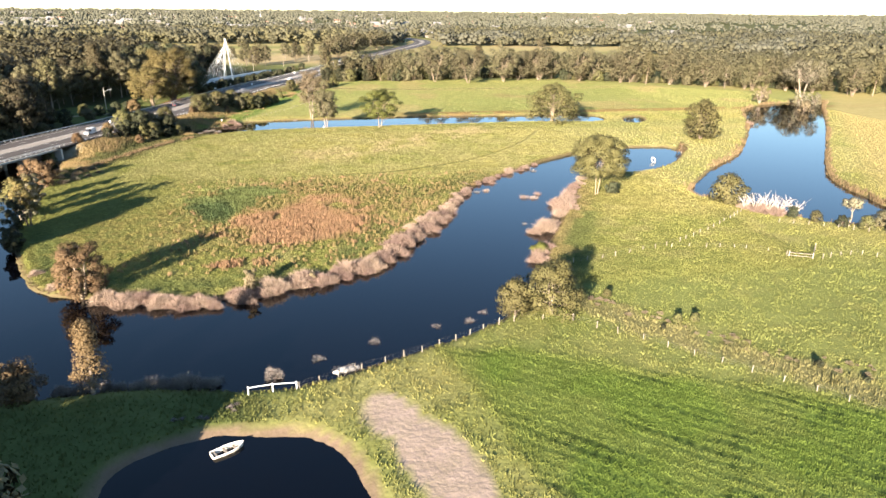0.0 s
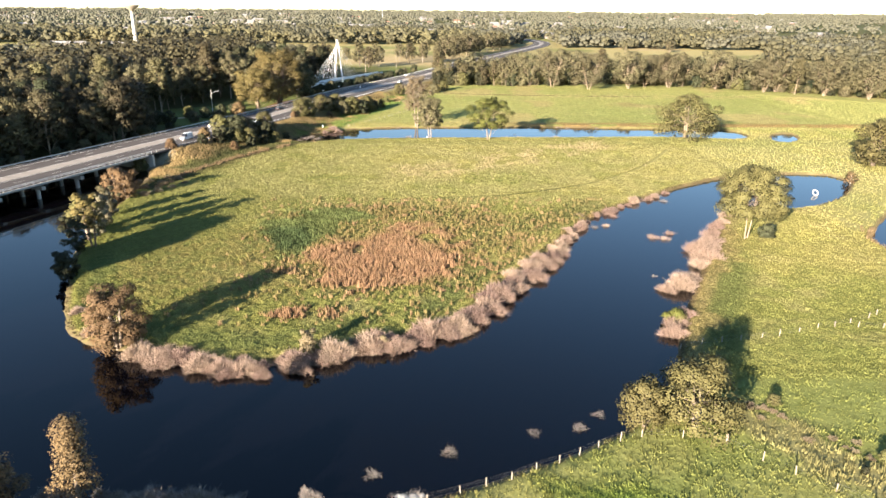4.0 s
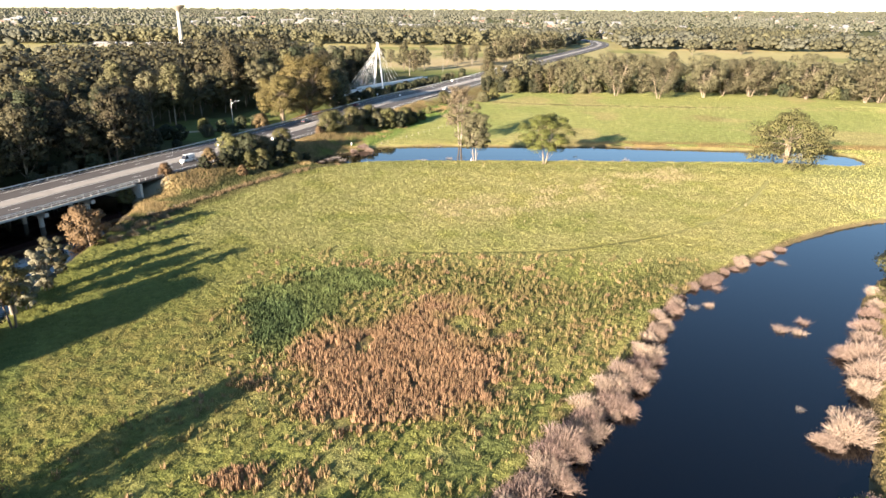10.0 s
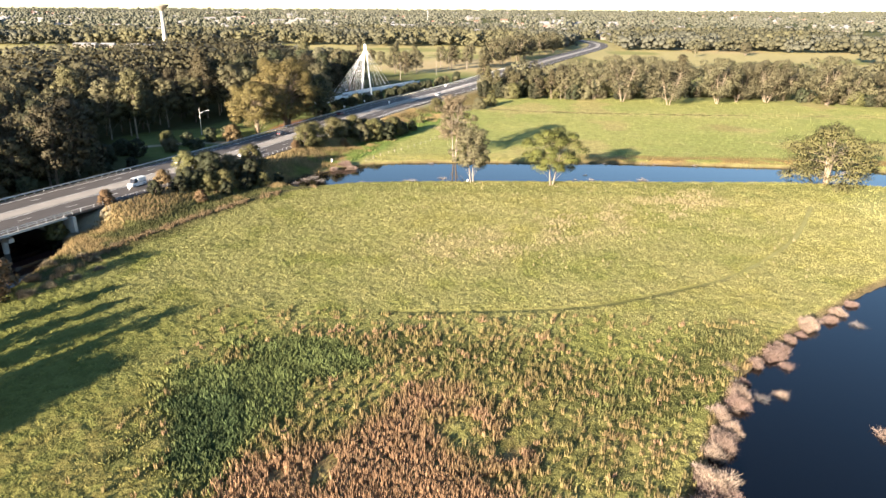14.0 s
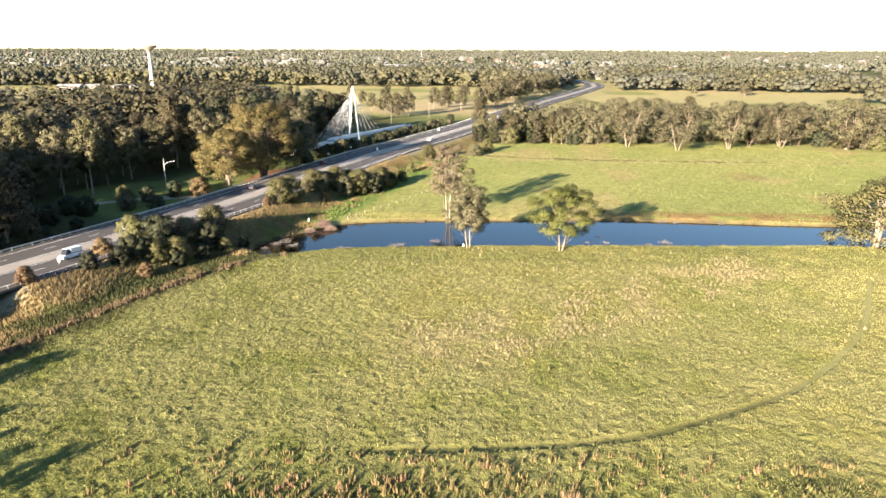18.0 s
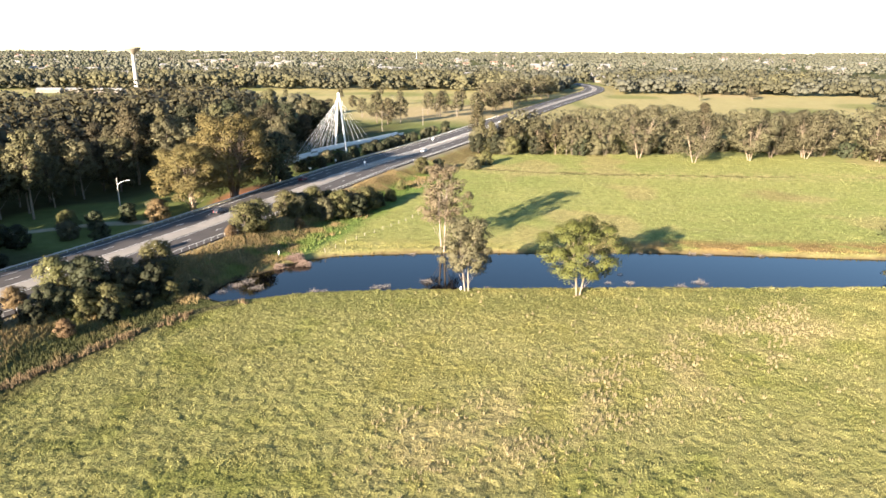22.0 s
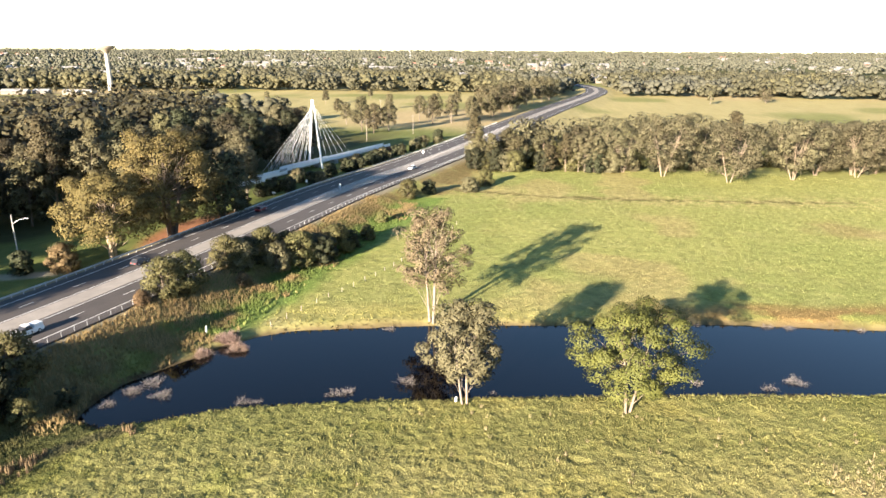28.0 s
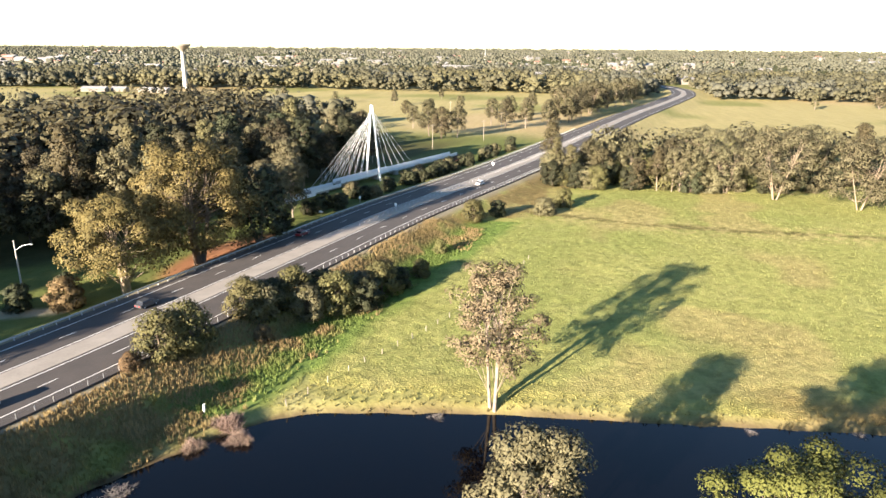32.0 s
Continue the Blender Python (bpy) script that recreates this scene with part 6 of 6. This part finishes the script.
# ---- small things at the water ----
for x, y, h in [(-47, 318.5, 1.4), (-1.2, 295.0, 1.0)]:
    t = new("marker_post", tube_mesh("marker_post", [tube([(0, 0, -0.4), (0, 0, h)], [0.22, 0.18], 8)], WHITE))
    t.matrix_basis = pose(x, y, max(h1(x, y), WATER_Z), 3, 2, 0)
    tagged(t, "short pale post standing at the water's edge", "post")

# white ring and a dead bush in the inlet
bm = bmesh.new()
rings = []
for i in range(28):
    a = 2 * math.pi * i / 28
    rings.append([bm.verts.new(((0.85 + 0.13 * math.cos(b)) * math.cos(a), (0.85 + 0.13 * math.cos(b)) * math.sin(a), 0.13 * math.sin(b))) for b in np.arange(8) * math.pi / 4])
for i in range(28):
    for j in range(8):
        bm.faces.new((rings[i][j], rings[(i + 1) % 28][j], rings[(i + 1) % 28][(j + 1) % 8], rings[i][(j + 1) % 8]))
ring_ob = part("float_ring", bm, ALU)
ring_ob.matrix_basis = pose(113.0, 212.5, WATER_Z + 0.75, 58, 0, 15)
tagged(ring_ob, "white float ring lying in the shallows of the inlet", "float ring")
hero(131.5, 226, "half-bare dark bush with a pale stem at the inlet", 4.5, 5, LEAF_RUST, BARK, 191, 0.1, 14, 60, 0.2, 2, blob=0.2)
hero(79, 171.5, "low dense green bush beside the gum tree", 3.6, 5.5, LEAF_DARK, BARK_D, 192, 0.0, 14, 110, 0.24, 2, blob=0.22)


def rock(x, y, s, seed, label):
    """A worn pale stone, half sunk."""
    rng = np.random.default_rng(seed)
    bm = bmesh.new()
    bmesh.ops.create_icosphere(bm, subdivisions=2, radius=s)
    for v in bm.verts:
        v.co *= 1 + 0.22 * math.sin(3 * v.co.x / s + seed) * math.cos(2.5 * v.co.y / s) + rng.uniform(-0.07, 0.07)
        v.co.z *= 0.5
    o = part("stone", bm, CONCRETE)
    o.matrix_basis = pose(x, y, max(h1(x, y), WATER_Z) + 0.08 * s, 0, 0, seed * 40)
    tagged(o, label, "stone", "stones on the bank")


for x, y, s in [(-24.2, 73.4, 0.42), (-23.2, 73.6, 0.38), (-21.0, 73.5, 0.42), (-20.2, 73.2, 0.38), (-17.4, 75.2, 0.5), (-16.6, 75.9, 0.42), (-16.9, 74.3, 0.4)]:
    dry_shrub(x, y, s, 1, label="low grey-white dead twigs in the grass of the bank").data = TWB[0]
for k, (x, y, s) in enumerate([(-3.2, 83.4, 0.6), (-2.1, 83.8, 0.75), (-1.0, 84.1, 0.6), (-2.6, 84.2, 0.5), (-0.2, 84.4, 0.4)]):
    rock(x, y, s, 15 + k, "pale stone heaped at the water's edge")


def bare_branches(x, y, h, seed, label):
    """A leafless shrub: pale limbs that fork twice."""
    rng = np.random.default_rng(seed)
    t = thing("bare_shrub", at_ground(x, y), label, "dead shrub", "bleached shrubs on the river bank")
    for k in range(9):
        a = k * 0.7 + rng.uniform(-0.2, 0.2)
        tip = np.array([math.cos(a) * h * 0.55, math.sin(a) * h * 0.55, h * rng.uniform(0.75, 1.0)])
        mid = tip * np.array([0.4, 0.4, 0.55]) + rng.normal(0, 0.08, 3)
        runs = [tube([(0, 0, 0), mid, tip], [0.11, 0.075, 0.03], 5)]
        for j in range(3):
            b = mid + (tip - mid) * rng.uniform(0.0, 0.6)
            runs.append(tube([b, b + rng.normal(0, 0.22, 3) * h + np.array([0, 0, 0.12 * h])], [0.05, 0.02], 4))
        part("branch", tube_mesh("branch", runs, DEAD), DEAD, t)


DEAD = material("bleached_dead_wood", (0.5, 0.42, 0.35), 0.85, (0.36, 0.3, 0.24), 2.0, 0.1)
for k, (x, y, h) in enumerate([(109.2, 148, 5), (111.5, 146.2, 5.5), (113.8, 144.6, 4.6), (116.5, 142.6, 4.2), (107.6, 150.5, 3.6)]):
    bare_branches(x, y, h, 400 + k, "bleached leafless shrub with many pale branches")

rim = np.vstack([RIVER, RIVER[:1]])
rng = np.random.default_rng(50)
i = rng.integers(0, len(rim) - 1, 5200)
w = rim[i] + (rim[i + 1] - rim[i]) * rng.uniform(0, 1, (5200, 1)) + rng.normal(0, 0.9, (5200, 2))
k = (w[:, 1] > 120) & (vnoise(w[:, 0], w[:, 1], 9, 97) > 0.4)
w = w[k]
tufts("reeds", w[:, 0], w[:, 1], 0.7 + 1.1 * vnoise(w[:, 0], w[:, 1], 4, 98), np.full(len(w), 0.7), 7, np.tile((0.19, 0.14, 0.08), (len(w), 1)), "brown reeds along the river bank", 0.5, "reeds", mat=WEED)

# ---- vehicles ----
GLASS = material("dark_car_glass", (0.02, 0.022, 0.025), 0.08, (0.03, 0.03, 0.035), 2.0, 0, spec=0.6)
RUBBER = material("black_tyre_rubber", (0.025, 0.025, 0.025), 0.9, (0.04, 0.04, 0.04), 3.0, 0.1)
LAMP = material("clear_lamp_plastic", (0.6, 0.6, 0.58), 0.2, (0.5, 0.5, 0.48), 2.0, 0)
RED_LAMP = material("red_lamp_plastic", (0.4, 0.02, 0.02), 0.3, (0.3, 0.015, 0.015), 2.0, 0)


def hull(sections):
    """A closed body from cross-sections: x, half width below, half width above, bottom, top."""
    bm = bmesh.new()
    rows = [[bm.verts.new(c) for c in ((x, -a, z0), (x, -a, z0 + (z1 - z0) * 0.55), (x, -b, z1), (x, b, z1), (x, a, z0 + (z1 - z0) * 0.55), (x, a, z0))] for x, a, b, z0, z1 in sections]
    for p, q in zip(rows, rows[1:]):
        for i in range(6):
            bm.faces.new((p[i], q[i], q[(i + 1) % 6], p[(i + 1) % 6]))
    bm.faces.new(rows[0])
    bm.faces.new(rows[-1])
    bmesh.ops.recalc_face_normals(bm, faces=bm.faces[:])
    bmesh.ops.bevel(bm, geom=bm.edges[:], offset=0.04, segments=1, affect="EDGES")
    return bm


def vehicle(y, d, paint, label, kind, away):
    """A road vehicle on the carriageway: car, ute or van."""
    s = along[np.argmin(np.abs(ROAD[:, 1] - y))]
    p, a = on_road(s, d)
    t = thing(kind, pose(p[0], p[1], ROAD_Z, 0, 0, math.degrees(a) + (0 if away else 180)), label, kind)
    L = {"car": 2.15, "ute": 2.6, "van": 2.6}[kind]
    top = {"car": 0.92, "ute": 1.05, "van": 1.15}[kind]
    part("body", hull([(-L, 0.8, 0.72, 0.4, top - 0.08), (-L * 0.9, 0.9, 0.84, 0.28, top), (L * 0.35, 0.92, 0.86, 0.26, top), (L * 0.9, 0.88, 0.78, 0.28, top - 0.14), (L, 0.76, 0.66, 0.38, top - 0.3)]), paint, t)
    lo, hi, roof = {"car": (-1.7, 0.85, 1.45), "ute": (-0.55, 1.15, 1.8), "van": (-2.5, 1.75, 2.3)}[kind]
    part("window", hull([(lo, 0.84, 0.76, top - 0.06, top + 0.04), (lo + 0.25, 0.82, 0.66, top - 0.06, roof - 0.06), (hi - 0.6, 0.82, 0.66, top - 0.06, roof - 0.06), (hi, 0.84, 0.74, top - 0.06, top + 0.02)]), GLASS, t, "dark glass")
    bm = bmesh.new()
    box(bm, (hi - lo - 0.75, 1.4, 0.09), ((lo + hi) / 2 - 0.18, 0, roof - 0.03), bevel=0.03)
    part("roof", bm, paint, t)
    if kind == "van":
        bm = bmesh.new()
        box(bm, (2.9, 1.74, 1.1), (-1.0, 0, 1.72), bevel=0.08)
        part("cargo_side", bm, paint, t)
    if kind == "ute":
        bm = bmesh.new()
        box(bm, (1.7, 1.6, 0.62), (-1.65, 0, 1.32), bevel=0.1)
        part("canopy", bm, paint, t)
    for x in (-L * 0.62, L * 0.6):
        for sgn in (-1, 1):
            bm = bmesh.new()
            bmesh.ops.create_cone(bm, cap_ends=True, segments=16, radius1=0.34, radius2=0.34, depth=0.24, matrix=Matrix.Translation((x, sgn * 0.82, 0.34)) @ Matrix.Rotation(math.pi / 2, 4, "X"))
            wheel = part("wheel", bm, RUBBER, t)
            bm = bmesh.new()
            bmesh.ops.create_cone(bm, cap_ends=True, segments=12, radius1=0.2, radius2=0.18, depth=0.05, matrix=Matrix.Translation((x, sgn * 0.95, 0.34)) @ Matrix.Rotation(math.pi / 2, 4, "X"))
            part("rim", bm, STEEL, wheel)
    for sgn in (-1, 1):
        for x, mat, lab in ((L - 0.05, LAMP, "headlight"), (-L + 0.02, RED_LAMP, "tail_light")):
            bm = bmesh.new()
            box(bm, (0.1, 0.32, 0.16), (x, sgn * 0.52, 0.66), bevel=0.02)
            part(lab, bm, mat, t)


CAR_RED = material("dark_red_car_paint", (0.16, 0.02, 0.025), 0.3, (0.12, 0.016, 0.02), 2.0, 0, spec=0.5)
CAR_GREY = material("dark_grey_car_paint", (0.06, 0.065, 0.07), 0.3, (0.05, 0.052, 0.056), 2.0, 0, spec=0.5)
CAR_WHITE = material("white_car_paint", (0.72, 0.72, 0.7), 0.3, (0.64, 0.64, 0.62), 2.0, 0, spec=0.5)
vehicle(308, 6.2, CAR_WHITE, "white ute with a canopy driving on the near carriageway", "ute", False)
vehicle(394, -7.9, CAR_RED, "dark red car driving on the far carriageway", "car", True)
vehicle(272, 5.0, CAR_WHITE, "white delivery van driving on the near carriageway", "van", False)
vehicle(346, -5.0, CAR_GREY, "dark grey car driving on the far carriageway", "car", True)
vehicle(470, 4.5, CAR_WHITE, "white car driving along the bend", "car", False)
